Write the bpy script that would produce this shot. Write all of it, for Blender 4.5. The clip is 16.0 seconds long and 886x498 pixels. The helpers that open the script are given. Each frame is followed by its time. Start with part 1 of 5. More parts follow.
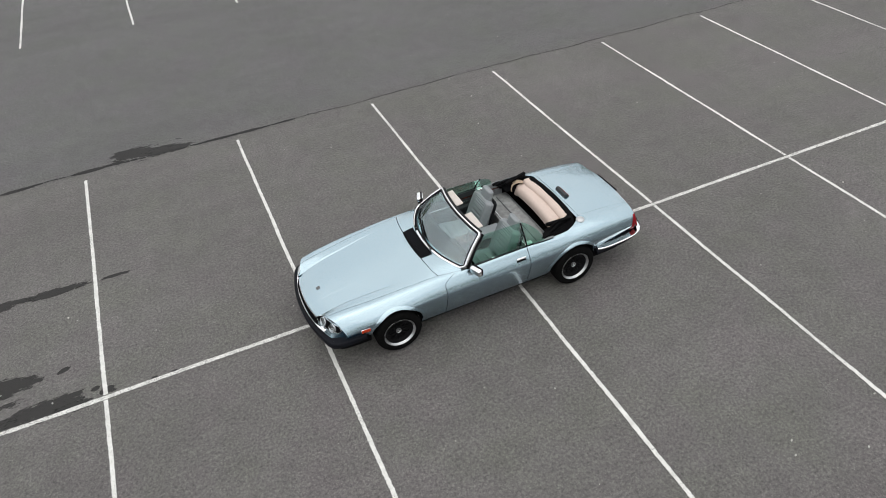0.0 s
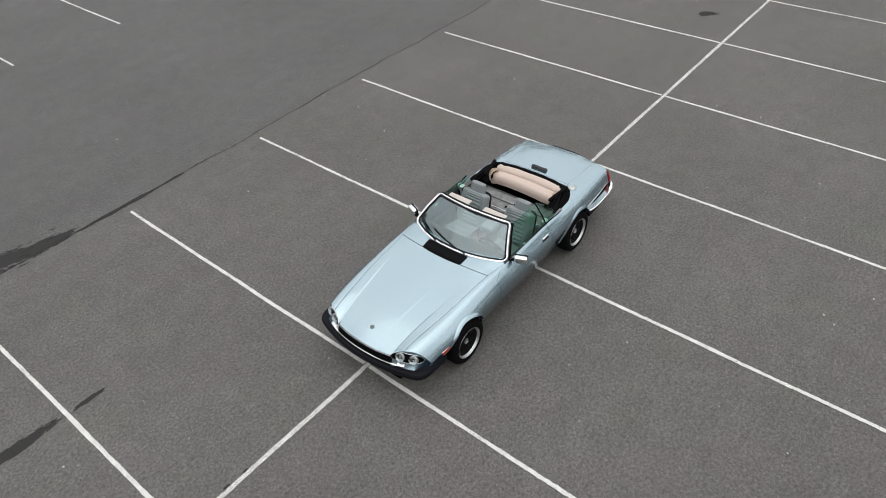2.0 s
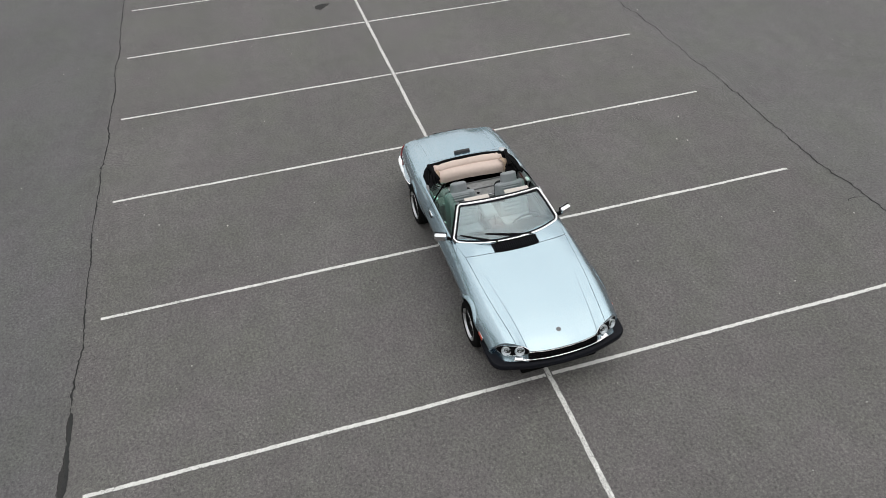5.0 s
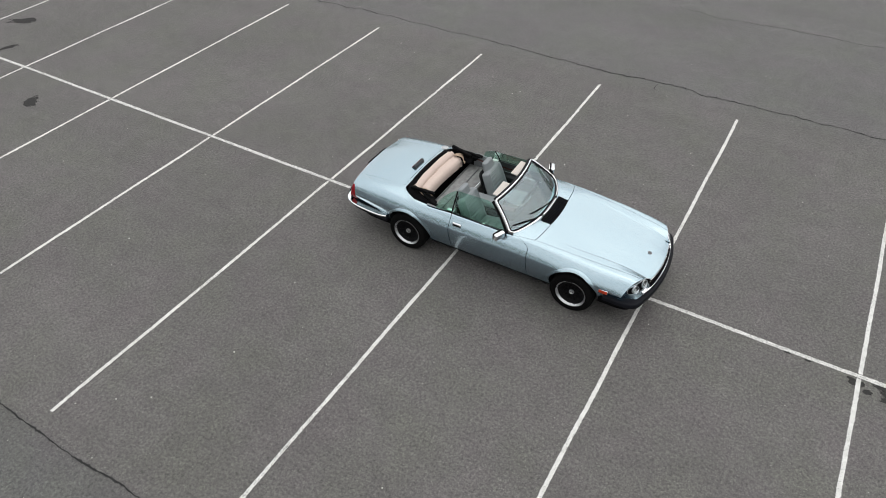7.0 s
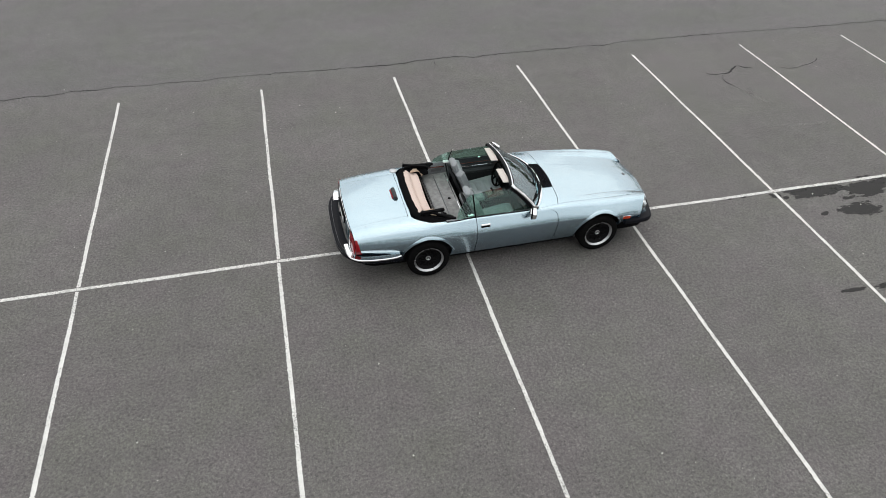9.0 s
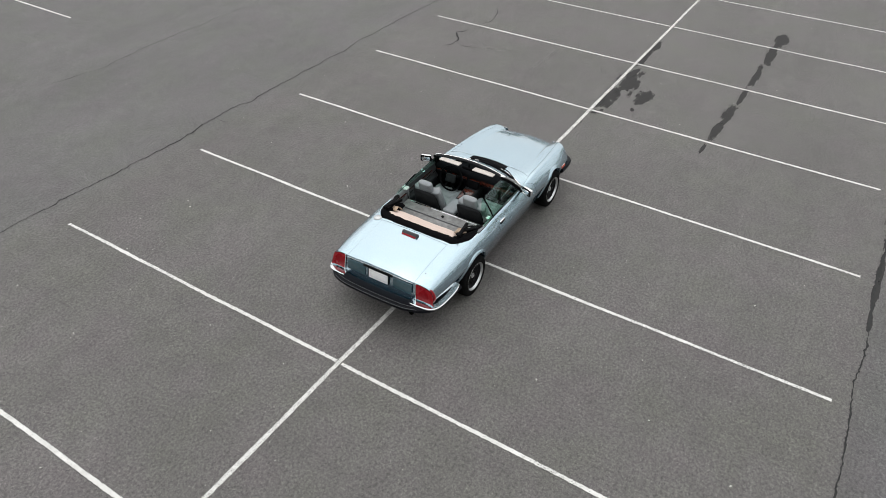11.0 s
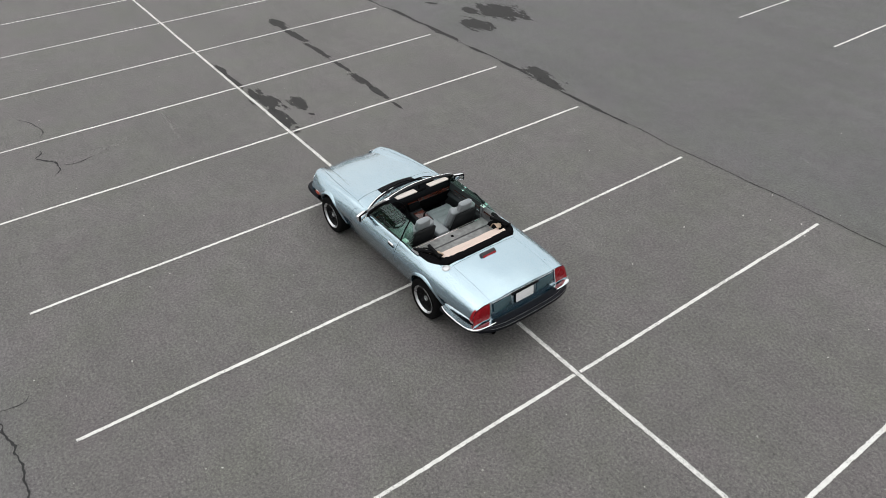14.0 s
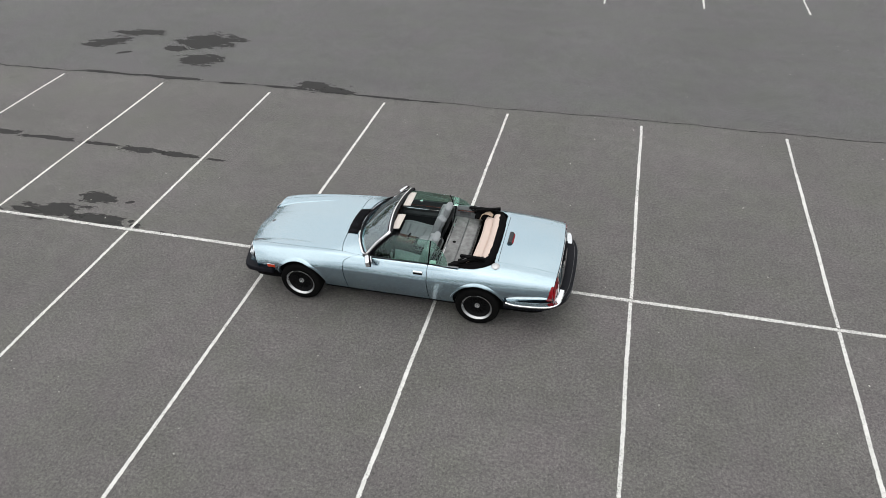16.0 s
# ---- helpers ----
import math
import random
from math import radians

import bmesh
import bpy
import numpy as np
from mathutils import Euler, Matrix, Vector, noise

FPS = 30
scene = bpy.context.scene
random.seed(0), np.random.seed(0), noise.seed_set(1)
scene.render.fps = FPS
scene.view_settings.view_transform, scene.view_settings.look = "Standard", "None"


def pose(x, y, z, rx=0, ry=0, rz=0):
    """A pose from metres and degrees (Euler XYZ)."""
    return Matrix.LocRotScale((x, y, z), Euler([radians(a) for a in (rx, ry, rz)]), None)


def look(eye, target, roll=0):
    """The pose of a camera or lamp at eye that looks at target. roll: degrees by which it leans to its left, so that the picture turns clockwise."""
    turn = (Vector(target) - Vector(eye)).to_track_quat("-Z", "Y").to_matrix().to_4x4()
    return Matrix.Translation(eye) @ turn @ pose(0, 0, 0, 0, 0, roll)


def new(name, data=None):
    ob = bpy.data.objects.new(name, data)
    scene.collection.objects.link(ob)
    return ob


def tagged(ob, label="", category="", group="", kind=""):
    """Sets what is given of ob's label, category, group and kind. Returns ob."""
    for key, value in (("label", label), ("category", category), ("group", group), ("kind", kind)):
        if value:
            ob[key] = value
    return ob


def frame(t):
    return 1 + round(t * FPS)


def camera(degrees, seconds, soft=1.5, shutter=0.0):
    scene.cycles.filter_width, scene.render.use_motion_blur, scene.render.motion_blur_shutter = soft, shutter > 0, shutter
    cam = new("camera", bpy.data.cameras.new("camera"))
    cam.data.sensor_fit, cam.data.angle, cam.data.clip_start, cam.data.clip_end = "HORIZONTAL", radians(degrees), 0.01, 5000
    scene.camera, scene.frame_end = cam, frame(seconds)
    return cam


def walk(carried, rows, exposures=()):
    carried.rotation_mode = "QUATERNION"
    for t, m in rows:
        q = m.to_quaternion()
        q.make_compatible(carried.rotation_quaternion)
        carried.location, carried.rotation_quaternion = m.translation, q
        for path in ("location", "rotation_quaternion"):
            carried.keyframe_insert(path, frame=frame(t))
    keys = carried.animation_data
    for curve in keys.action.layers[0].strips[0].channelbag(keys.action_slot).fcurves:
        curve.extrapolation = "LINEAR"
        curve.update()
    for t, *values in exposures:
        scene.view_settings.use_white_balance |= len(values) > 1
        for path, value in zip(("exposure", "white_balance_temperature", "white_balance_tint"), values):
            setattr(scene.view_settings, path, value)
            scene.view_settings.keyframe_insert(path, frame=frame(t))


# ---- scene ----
cam = camera(64.94, 16.0, 0.75)
PATH = [
    (0, (-0.786, -6.849, 6.691), (-0.227, -5.421, 5.407), -4.7),
    (0.5, (-1.475, -6.463, 6.713), (-0.787, -5.099, 5.422), -4.7),
    (1, (-2.179, -5.975, 6.728), (-1.347, -4.699, 5.432), -4.6),
    (1.5, (-2.876, -5.361, 6.744), (-1.895, -4.202, 5.442), -4.4),
    (2, (-3.537, -4.599, 6.767), (-2.412, -3.588, 5.458), -4.2),
    (2.5, (-4.122, -3.68, 6.799), (-2.869, -2.846, 5.482), -4.1),
    (3, (-4.601, -2.633, 6.824), (-3.24, -2.002, 5.501), -3.9),
    (3.5, (-4.954, -1.481, 6.831), (-3.512, -1.076, 5.505), -3.6),
    (4, (-5.145, -0.22, 6.835), (-3.656, -0.063, 5.509), -3.3),
    (4.5, (-5.124, 1.143, 6.857), (-3.632, 1.034, 5.529), -2.9),
    (5, (-4.847, 2.556, 6.891), (-3.402, 2.174, 5.561), -2.5),
    (5.5, (-4.292, 3.948, 6.927), (-2.948, 3.3, 5.595), -2.1),
    (6, (-3.461, 5.243, 6.955), (-2.268, 4.348, 5.622), -1.6),
    (6.5, (-2.381, 6.368, 6.964), (-1.381, 5.259, 5.633), -1.1),
    (7, (-1.099, 7.261, 6.945), (-0.328, 5.978, 5.618), -0.5),
    (7.5, (0.33, 7.879, 6.897), (0.841, 6.467, 5.576), 0.0),
    (8, (1.871, 8.214, 6.845), (2.096, 6.723, 5.532), 0.5),
    (8.5, (3.491, 8.254, 6.81), (3.41, 6.74, 5.505), 1.0),
    (9, (5.096, 7.975, 6.784), (4.709, 6.5, 5.489), 1.4),
    (9.5, (6.583, 7.393, 6.753), (5.91, 6.015, 5.469), 1.5),
    (10, (7.905, 6.549, 6.72), (6.975, 5.317, 5.448), 1.5),
    (10.5, (9.033, 5.476, 6.691), (7.88, 4.436, 5.43), 1.3),
    (11, (9.942, 4.208, 6.671), (8.606, 3.399, 5.422), 1.1),
    (11.5, (10.605, 2.773, 6.667), (9.133, 2.23, 5.427), 0.8),
    (12, (10.994, 1.209, 6.679), (9.438, 0.959, 5.447), 0.6),
    (12.5, (11.077, -0.409, 6.687), (9.496, -0.354, 5.463), 0.3),
    (13, (10.849, -2.0, 6.673), (9.302, -1.641, 5.458), -0.1),
    (13.5, (10.315, -3.503, 6.652), (8.861, -2.853, 5.442), -0.7),
    (14, (9.488, -4.861, 6.645), (8.185, -3.945, 5.435), -1.3),
    (14.5, (8.388, -6.036, 6.664), (7.29, -4.887, 5.45), -1.8),
    (15, (7.074, -6.967, 6.714), (6.227, -5.631, 5.49), -2.2),
    (15.5, (5.798, -7.559, 6.759), (5.196, -6.099, 5.53), -2.2),
    (16, (4.882, -7.847, 6.757), (4.461, -6.32, 5.536), -1.9),
]
walk(cam, [(t, look(eye, aim, roll)) for t, eye, aim, roll in PATH], [(0, 0.22), (4, 0.12), (7, 0.18), (9, 0.24), (12.5, 0.33), (16, 0.29)])

# ---- sky and light ----
SUN_HEIGHT, SUN_TURN = 72.0, 53.0
world = bpy.data.worlds.new("overcast_sky")
scene.world = world
world.use_nodes = True
wt = world.node_tree
wt.nodes.clear()
w_out = wt.nodes.new("ShaderNodeOutputWorld")
w_bg = wt.nodes.new("ShaderNodeBackground")
w_sky = wt.nodes.new("ShaderNodeTexSky")
w_sky.sky_type = "NISHITA"
w_sky.sun_disc = False
w_sky.sun_elevation = radians(SUN_HEIGHT)
w_sky.sun_rotation = radians(270 - SUN_TURN)
w_sky.altitude = 100
w_sky.dust_density = 3.0
w_coord = wt.nodes.new("ShaderNodeTexCoord")
w_map = wt.nodes.new("ShaderNodeMapping")
w_map.inputs["Scale"].default_value = (1.0, 1.0, 2.2)
w_noise = wt.nodes.new("ShaderNodeTexNoise")
w_noise.inputs["Scale"].default_value = 2.6
w_noise.inputs["Detail"].default_value = 6.0
w_noise.inputs["Roughness"].default_value = 0.55
w_ramp = wt.nodes.new("ShaderNodeValToRGB")
w_ramp.color_ramp.elements[0].position = 0.40
w_ramp.color_ramp.elements[0].color = (7.8, 8.0, 8.1, 1)
w_ramp.color_ramp.elements[1].position = 0.60
w_ramp.color_ramp.elements[1].color = (8.9, 8.85, 8.7, 1)
w_mix = wt.nodes.new("ShaderNodeMix")
w_mix.data_type = "RGBA"
w_mix.inputs[0].default_value = 0.88
wt.links.new(w_coord.outputs["Generated"], w_map.inputs["Vector"])
wt.links.new(w_map.outputs["Vector"], w_noise.inputs["Vector"])
wt.links.new(w_noise.outputs["Fac"], w_ramp.inputs["Fac"])
wt.links.new(w_sky.outputs["Color"], w_mix.inputs[6])
wt.links.new(w_ramp.outputs["Color"], w_mix.inputs[7])
# an overcast sky is brighter overhead than at the horizon
w_split = wt.nodes.new("ShaderNodeSeparateXYZ")
w_rise = wt.nodes.new("ShaderNodeMapRange")
w_rise.inputs["From Min"].default_value, w_rise.inputs["From Max"].default_value = 0.0, 1.0
w_rise.inputs["To Min"].default_value, w_rise.inputs["To Max"].default_value = 0.80, 1.15
w_dome = wt.nodes.new("ShaderNodeVectorMath")
w_dome.operation = "SCALE"
wt.links.new(w_coord.outputs["Generated"], w_split.inputs[0])
wt.links.new(w_split.outputs["Z"], w_rise.inputs["Value"])
wt.links.new(w_mix.outputs[2], w_dome.inputs[0])
wt.links.new(w_rise.outputs["Result"], w_dome.inputs["Scale"])
# the cloud is brightest round the hidden sun
w_toward = wt.nodes.new("ShaderNodeVectorMath")
w_toward.operation = "DOT_PRODUCT"
w_toward.inputs[1].default_value = (-math.cos(radians(SUN_HEIGHT)) * math.cos(radians(SUN_TURN)), -math.cos(radians(SUN_HEIGHT)) * math.sin(radians(SUN_TURN)), math.sin(radians(SUN_HEIGHT)))
w_ahead = wt.nodes.new("ShaderNodeMath")
w_ahead.operation = "MAXIMUM"
w_ahead.inputs[1].default_value = 0.0
w_lobe = wt.nodes.new("ShaderNodeMath")
w_lobe.operation = "POWER"
w_lobe.inputs[1].default_value = 2.5
w_gain = wt.nodes.new("ShaderNodeMath")
w_gain.operation = "MULTIPLY_ADD"
w_gain.inputs[1].default_value, w_gain.inputs[2].default_value = 0.035, 0.98
w_lit = wt.nodes.new("ShaderNodeVectorMath")
w_lit.operation = "SCALE"
wt.links.new(w_coord.outputs["Generated"], w_toward.inputs[0])
wt.links.new(w_toward.outputs["Value"], w_ahead.inputs[0])
wt.links.new(w_ahead.outputs[0], w_lobe.inputs[0])
wt.links.new(w_lobe.outputs[0], w_gain.inputs[0])
wt.links.new(w_dome.outputs[0], w_lit.inputs[0])
wt.links.new(w_gain.outputs[0], w_lit.inputs["Scale"])
wt.links.new(w_lit.outputs[0], w_bg.inputs["Color"])
w_bg.inputs["Strength"].default_value = 0.130
wt.links.new(w_bg.outputs["Background"], w_out.inputs["Surface"])

sun_data = bpy.data.lights.new("sun", "SUN")
sun_data.energy = 0.58
sun_data.angle = radians(95)
sun_data.color = (1.0, 0.97, 0.93)
sun = new("sun", sun_data)
sun.matrix_world = pose(0, 0, 30, 90 - SUN_HEIGHT, 0, SUN_TURN - 90)


# ---- materials ----
def nodes_of(name):
    m = bpy.data.materials.new(name)
    m.use_nodes = True
    t = m.node_tree
    return m, t, t.nodes["Principled BSDF"]


def node(t, kind, **inputs):
    n = t.nodes.new(kind)
    for key, value in inputs.items():
        n.inputs[key.replace("_", " ")].default_value = value
    return n


def noise_node(t, scale, detail=4.0, rough=0.5, source="Object"):
    c = t.nodes.new("ShaderNodeTexCoord")
    n = node(t, "ShaderNodeTexNoise", Scale=scale, Detail=detail, Roughness=rough)
    t.links.new(c.outputs[source], n.inputs["Vector"])
    return n


def ramp(t, source, stops):
    r = t.nodes.new("ShaderNodeValToRGB")
    e = r.color_ramp.elements
    while len(e) < len(stops):
        e.new(0.5)
    for el, (p, c) in zip(e, stops):
        el.position, el.color = p, (*c, 1) if len(c) == 3 else c
    t.links.new(source, r.inputs["Fac"])
    return r


def mixed(t, fac, a, b, mode="MIX"):
    m = t.nodes.new("ShaderNodeMix")
    m.data_type, m.blend_type = "RGBA", mode
    for slot, v in ((0, fac), (6, a), (7, b)):
        if isinstance(v, (int, float)):
            m.inputs[slot].default_value = v
        elif isinstance(v, tuple):
            m.inputs[slot].default_value = (*v, 1)
        else:
            t.links.new(v, m.inputs[slot])
    return m.outputs[2]


def bump(t, bsdf, height, strength, distance):
    b = node(t, "ShaderNodeBump", Strength=strength, Distance=distance)
    t.links.new(height, b.inputs["Height"])
    t.links.new(b.outputs["Normal"], bsdf.inputs["Normal"])


def simple(name, color, rough=0.5, metal=0.0, vary=0.12, scale=30.0, relief=0.0, coat=0.0, spec=0.5):
    """A surface with a slight mottling of colour and roughness at two scales."""
    m, t, b = nodes_of(name)
    fine, broad = noise_node(t, scale, 5), noise_node(t, scale / 9, 3)
    dark = tuple(c * (1 - vary) for c in color)
    light = tuple(min(1, c * (1 + vary)) for c in color)
    base = ramp(t, fine.outputs["Fac"], [(0.3, dark), (0.7, light)])
    worn = ramp(t, broad.outputs["Fac"], [(0.3, (1 - vary,) * 3), (0.65, (1, 1, 1))])
    t.links.new(mixed(t, 1.0, base.outputs["Color"], worn.outputs["Color"], "MULTIPLY"), b.inputs["Base Color"])
    r = ramp(t, broad.outputs["Fac"], [(0.3, (rough * 0.85,) * 3), (0.7, (min(1, rough * 1.15),) * 3)])
    t.links.new(r.outputs["Color"], b.inputs["Roughness"])
    b.inputs["Metallic"].default_value = metal
    b.inputs["Coat Weight"].default_value = coat
    b.inputs["Specular IOR Level"].default_value = spec
    if relief:
        bump(t, b, fine.outputs["Fac"], 0.6, relief)
    return m


def asphalt():
    m, t, b = nodes_of("asphalt")
    c = t.nodes.new("ShaderNodeTexCoord")
    grit = node(t, "ShaderNodeTexVoronoi", Scale=95.0)
    t.links.new(c.outputs["Object"], grit.inputs["Vector"])
    coarse = node(t, "ShaderNodeTexVoronoi", Scale=38.0)
    t.links.new(c.outputs["Object"], coarse.inputs["Vector"])
    fine = noise_node(t, 27.0, 8, 0.82)
    mid = noise_node(t, 3.2, 6, 0.65)
    broad = noise_node(t, 0.33, 4, 0.55)
    # streaks that the paver left along the aisles
    lanes = node(t, "ShaderNodeMapping", Scale=(0.12, 1.3, 1.0))
    t.links.new(c.outputs["Object"], lanes.inputs["Vector"])
    streak = node(t, "ShaderNodeTexNoise", Scale=1.0, Detail=3.0)
    t.links.new(lanes.outputs["Vector"], streak.inputs["Vector"])
    # stones of different greys in the binder
    stones = ramp(t, grit.outputs["Color"], [(0.0, (0.0405, 0.0382, 0.0370)), (0.55, (0.1002, 0.0950, 0.0922)), (0.80, (0.1476, 0.1413, 0.1344)), (1.0, (0.2900, 0.2842, 0.2680))])
    col = mixed(t, 0.55, stones.outputs["Color"], ramp(t, fine.outputs["Fac"], [(0.40, (0.0270, 0.0255, 0.0245)), (0.60, (0.1790, 0.1705, 0.1630))]).outputs["Color"])
    col = mixed(t, 1.0, col, ramp(t, mid.outputs["Fac"], [(0.3, (0.88, 0.88, 0.88)), (0.7, (1.12, 1.12, 1.12))]).outputs["Color"], "MULTIPLY")
    col = mixed(t, 1.0, col, ramp(t, broad.outputs["Fac"], [(0.3, (0.90, 0.895, 0.885)), (0.7, (1.08, 1.075, 1.07))]).outputs["Color"], "MULTIPLY")
    col = mixed(t, 1.0, col, ramp(t, streak.outputs["Fac"], [(0.3, (0.94, 0.94, 0.94)), (0.7, (1.05, 1.05, 1.05))]).outputs["Color"], "MULTIPLY")
    hue = noise_node(t, 0.9, 4, 0.6)
    col = mixed(t, 1.0, col, ramp(t, hue.outputs["Fac"], [(0.34, (1.03, 0.985, 1.03)), (0.5, (1.0, 1.0, 1.0)), (0.66, (0.985, 1.015, 0.955))]).outputs["Color"], "MULTIPLY")
    # the aisles beyond the joints were laid with a greyer mix
    split = t.nodes.new("ShaderNodeSeparateXYZ")
    t.links.new(c.outputs["Object"], split.inputs[0])
    wide = t.nodes.new("ShaderNodeMath")
    wide.operation = "ABSOLUTE"
    t.links.new(split.outputs["Y"], wide.inputs[0])
    aisle = node(t, "ShaderNodeMapRange")
    north = node(t, "ShaderNodeMapRange")
    north.inputs["From Min"].default_value, north.inputs["From Max"].default_value = 5.60, 5.72
    t.links.new(split.outputs["Y"], north.inputs["Value"])
    col = mixed(t, north.outputs["Result"], col, mixed(t, 1.0, col, (0.875, 0.885, 0.90), "MULTIPLY"))
    aisle.inputs["From Min"].default_value, aisle.inputs["From Max"].default_value = 5.6, 6.1
    t.links.new(wide.outputs[0], aisle.inputs["Value"])
    col = mixed(t, aisle.outputs["Result"], col, mixed(t, 1.0, col, (0.99, 1.01, 1.03), "MULTIPLY"))
    # scattered pale chips
    chips = ramp(t, coarse.outputs["Distance"], [(0.035, (1, 1, 1)), (0.06, (0, 0, 0))])
    pick = noise_node(t, 9.0, 2)
    some = ramp(t, pick.outputs["Fac"], [(0.54, (0, 0, 0)), (0.62, (1, 1, 1))])
    col = mixed(t, mixed(t, 1.0, chips.outputs["Color"], some.outputs["Color"], "MULTIPLY"), col, (0.30, 0.292, 0.272))
    t.links.new(col, b.inputs["Base Color"])
    b.inputs["Roughness"].default_value = 0.66
    b.inputs["Specular IOR Level"].default_value = 0.5
    bump(t, b, grit.outputs["Distance"], 0.9, 0.005)
    return m


def road_paint(name, cracked):
    """Worn paint: the asphalt shows through where it has flaked, most along the edges."""
    m, t, b = nodes_of(name)
    fine, mid, broad = noise_node(t, 62.0, 6, 0.7), noise_node(t, 7.0, 4, 0.6), noise_node(t, 0.8, 3)
    base = ramp(t, mid.outputs["Fac"], [(0.3, (0.52, 0.515, 0.49)), (0.7, (0.68, 0.675, 0.65))])
    t.links.new(base.outputs["Color"], b.inputs["Base Color"])
    b.inputs["Roughness"].default_value = 0.75
    # u of the stripe runs from 0 to 1 across it
    across = t.nodes.new("ShaderNodeUVMap")
    split = t.nodes.new("ShaderNodeSeparateXYZ")
    t.links.new(across.outputs["UV"], split.inputs[0])
    rim = ramp(t, split.outputs["X"], [(0.0, (0.42, 0.42, 0.42)), (0.24, (0.0, 0.0, 0.0)), (0.76, (0.0, 0.0, 0.0)), (1.0, (0.42, 0.42, 0.42))])
    wear = t.nodes.new("ShaderNodeMath")
    wear.operation = "MULTIPLY_ADD"
    t.links.new(broad.outputs["Fac"], wear.inputs[0])
    wear.inputs[1].default_value = 0.45
    t.links.new(fine.outputs["Fac"], wear.inputs[2])
    left = t.nodes.new("ShaderNodeMath")
    left.operation = "SUBTRACT"
    t.links.new(wear.outputs[0], left.inputs[0])
    t.links.new(rim.outputs["Color"], left.inputs[1])
    gone = ramp(t, left.outputs[0], [(0.50, (1, 1, 1)), (0.66, (0, 0, 0))]).outputs["Color"]
    if cracked:
        cells = node(t, "ShaderNodeTexVoronoi", Scale=11.0)
        cells.feature = "DISTANCE_TO_EDGE"
        warp = noise_node(t, 4.0, 5, 0.7)
        shift = t.nodes.new("ShaderNodeVectorMath")
        shift.operation = "ADD"
        c = t.nodes.new("ShaderNodeTexCoord")
        t.links.new(c.outputs["Object"], shift.inputs[0])
        t.links.new(warp.outputs["Color"], shift.inputs[1])
        t.links.new(shift.outputs[0], cells.inputs["Vector"])
        gone = mixed(t, 1.0, gone, ramp(t, cells.outputs["Distance"], [(0.012, (0.9, 0.9, 0.9)), (0.045, (0, 0, 0))]).outputs["Color"], "LIGHTEN")
    clear = t.nodes.new("ShaderNodeBsdfTransparent")
    both = t.nodes.new("ShaderNodeMixShader")
    t.links.new(gone, both.inputs[0])
    t.links.new(b.outputs[0], both.inputs[1])
    t.links.new(clear.outputs[0], both.inputs[2])
    t.links.new(both.outputs[0], t.nodes["Material Output"].inputs["Surface"])
    bump(t, b, fine.outputs["Fac"], 0.4, 0.002)
    return m


def damp():
    """Damp, oily asphalt: solid in the middle, breaking into crumbs and streaks towards the outline."""
    m, t, b = nodes_of("damp_asphalt")
    fine = noise_node(t, 60.0, 6, 0.7)
    t.links.new(ramp(t, fine.outputs["Fac"], [(0.3, (0.014, 0.014, 0.014)), (0.7, (0.052, 0.050, 0.048))]).outputs["Color"], b.inputs["Base Color"])
    b.inputs["Roughness"].default_value = 0.75
    b.inputs["Specular IOR Level"].default_value = 0.22
    c = t.nodes.new("ShaderNodeTexCoord")
    far = t.nodes.new("ShaderNodeVectorMath")
    far.operation = "LENGTH"
    t.links.new(c.outputs["Object"], far.inputs[0])
    place = t.nodes.new("ShaderNodeNewGeometry")
    drawn = node(t, "ShaderNodeMapping", Scale=(0.55, 1.5, 1.0))
    t.links.new(place.outputs["Position"], drawn.inputs["Vector"])
    total = far.outputs["Value"]
    for scale, detail, weight in ((3.2, 9.0, 3.0), (24.0, 5.0, 0.9)):
        n = node(t, "ShaderNodeTexNoise", Scale=scale, Detail=detail, Roughness=0.68)
        t.links.new(drawn.outputs["Vector"], n.inputs["Vector"])
        add = t.nodes.new("ShaderNodeMath")
        add.operation = "MULTIPLY_ADD"
        t.links.new(n.outputs["Fac"], add.inputs[0])
        add.inputs[1].default_value = weight
        t.links.new(total, add.inputs[2])
        total = add.outputs[0]
    edge = node(t, "ShaderNodeMapRange")
    for key, value in (("From Min", 2.66), ("From Max", 2.78), ("To Min", 0.10), ("To Max", 1.0)):
        edge.inputs[key].default_value = value
    t.links.new(total, edge.inputs["Value"])
    clear = t.nodes.new("ShaderNodeBsdfTransparent")
    both = t.nodes.new("ShaderNodeMixShader")
    t.links.new(edge.outputs["Result"], both.inputs[0])
    t.links.new(b.outputs[0], both.inputs[1])
    t.links.new(clear.outputs[0], both.inputs[2])
    t.links.new(both.outputs[0], t.nodes["Material Output"].inputs["Surface"])
    bump(t, b, fine.outputs["Fac"], 0.4, 0.003)
    return m


def scuffed():
    """Dry pale dust rubbed thinly into the asphalt."""
    m, t, b = nodes_of("pale_dust")
    fine = noise_node(t, 38.0, 6, 0.75)
    b.inputs["Base Color"].default_value = (0.30, 0.29, 0.275, 1)
    b.inputs["Roughness"].default_value = 0.95
    thin = ramp(t, fine.outputs["Fac"], [(0.42, (1, 1, 1)), (0.66, (0.55, 0.55, 0.55))])
    clear = t.nodes.new("ShaderNodeBsdfTransparent")
    both = t.nodes.new("ShaderNodeMixShader")
    t.links.new(thin.outputs["Color"], both.inputs[0])
    t.links.new(b.outputs[0], both.inputs[1])
    t.links.new(clear.outputs[0], both.inputs[2])
    t.links.new(both.outputs[0], t.nodes["Material Output"].inputs["Surface"])
    return m


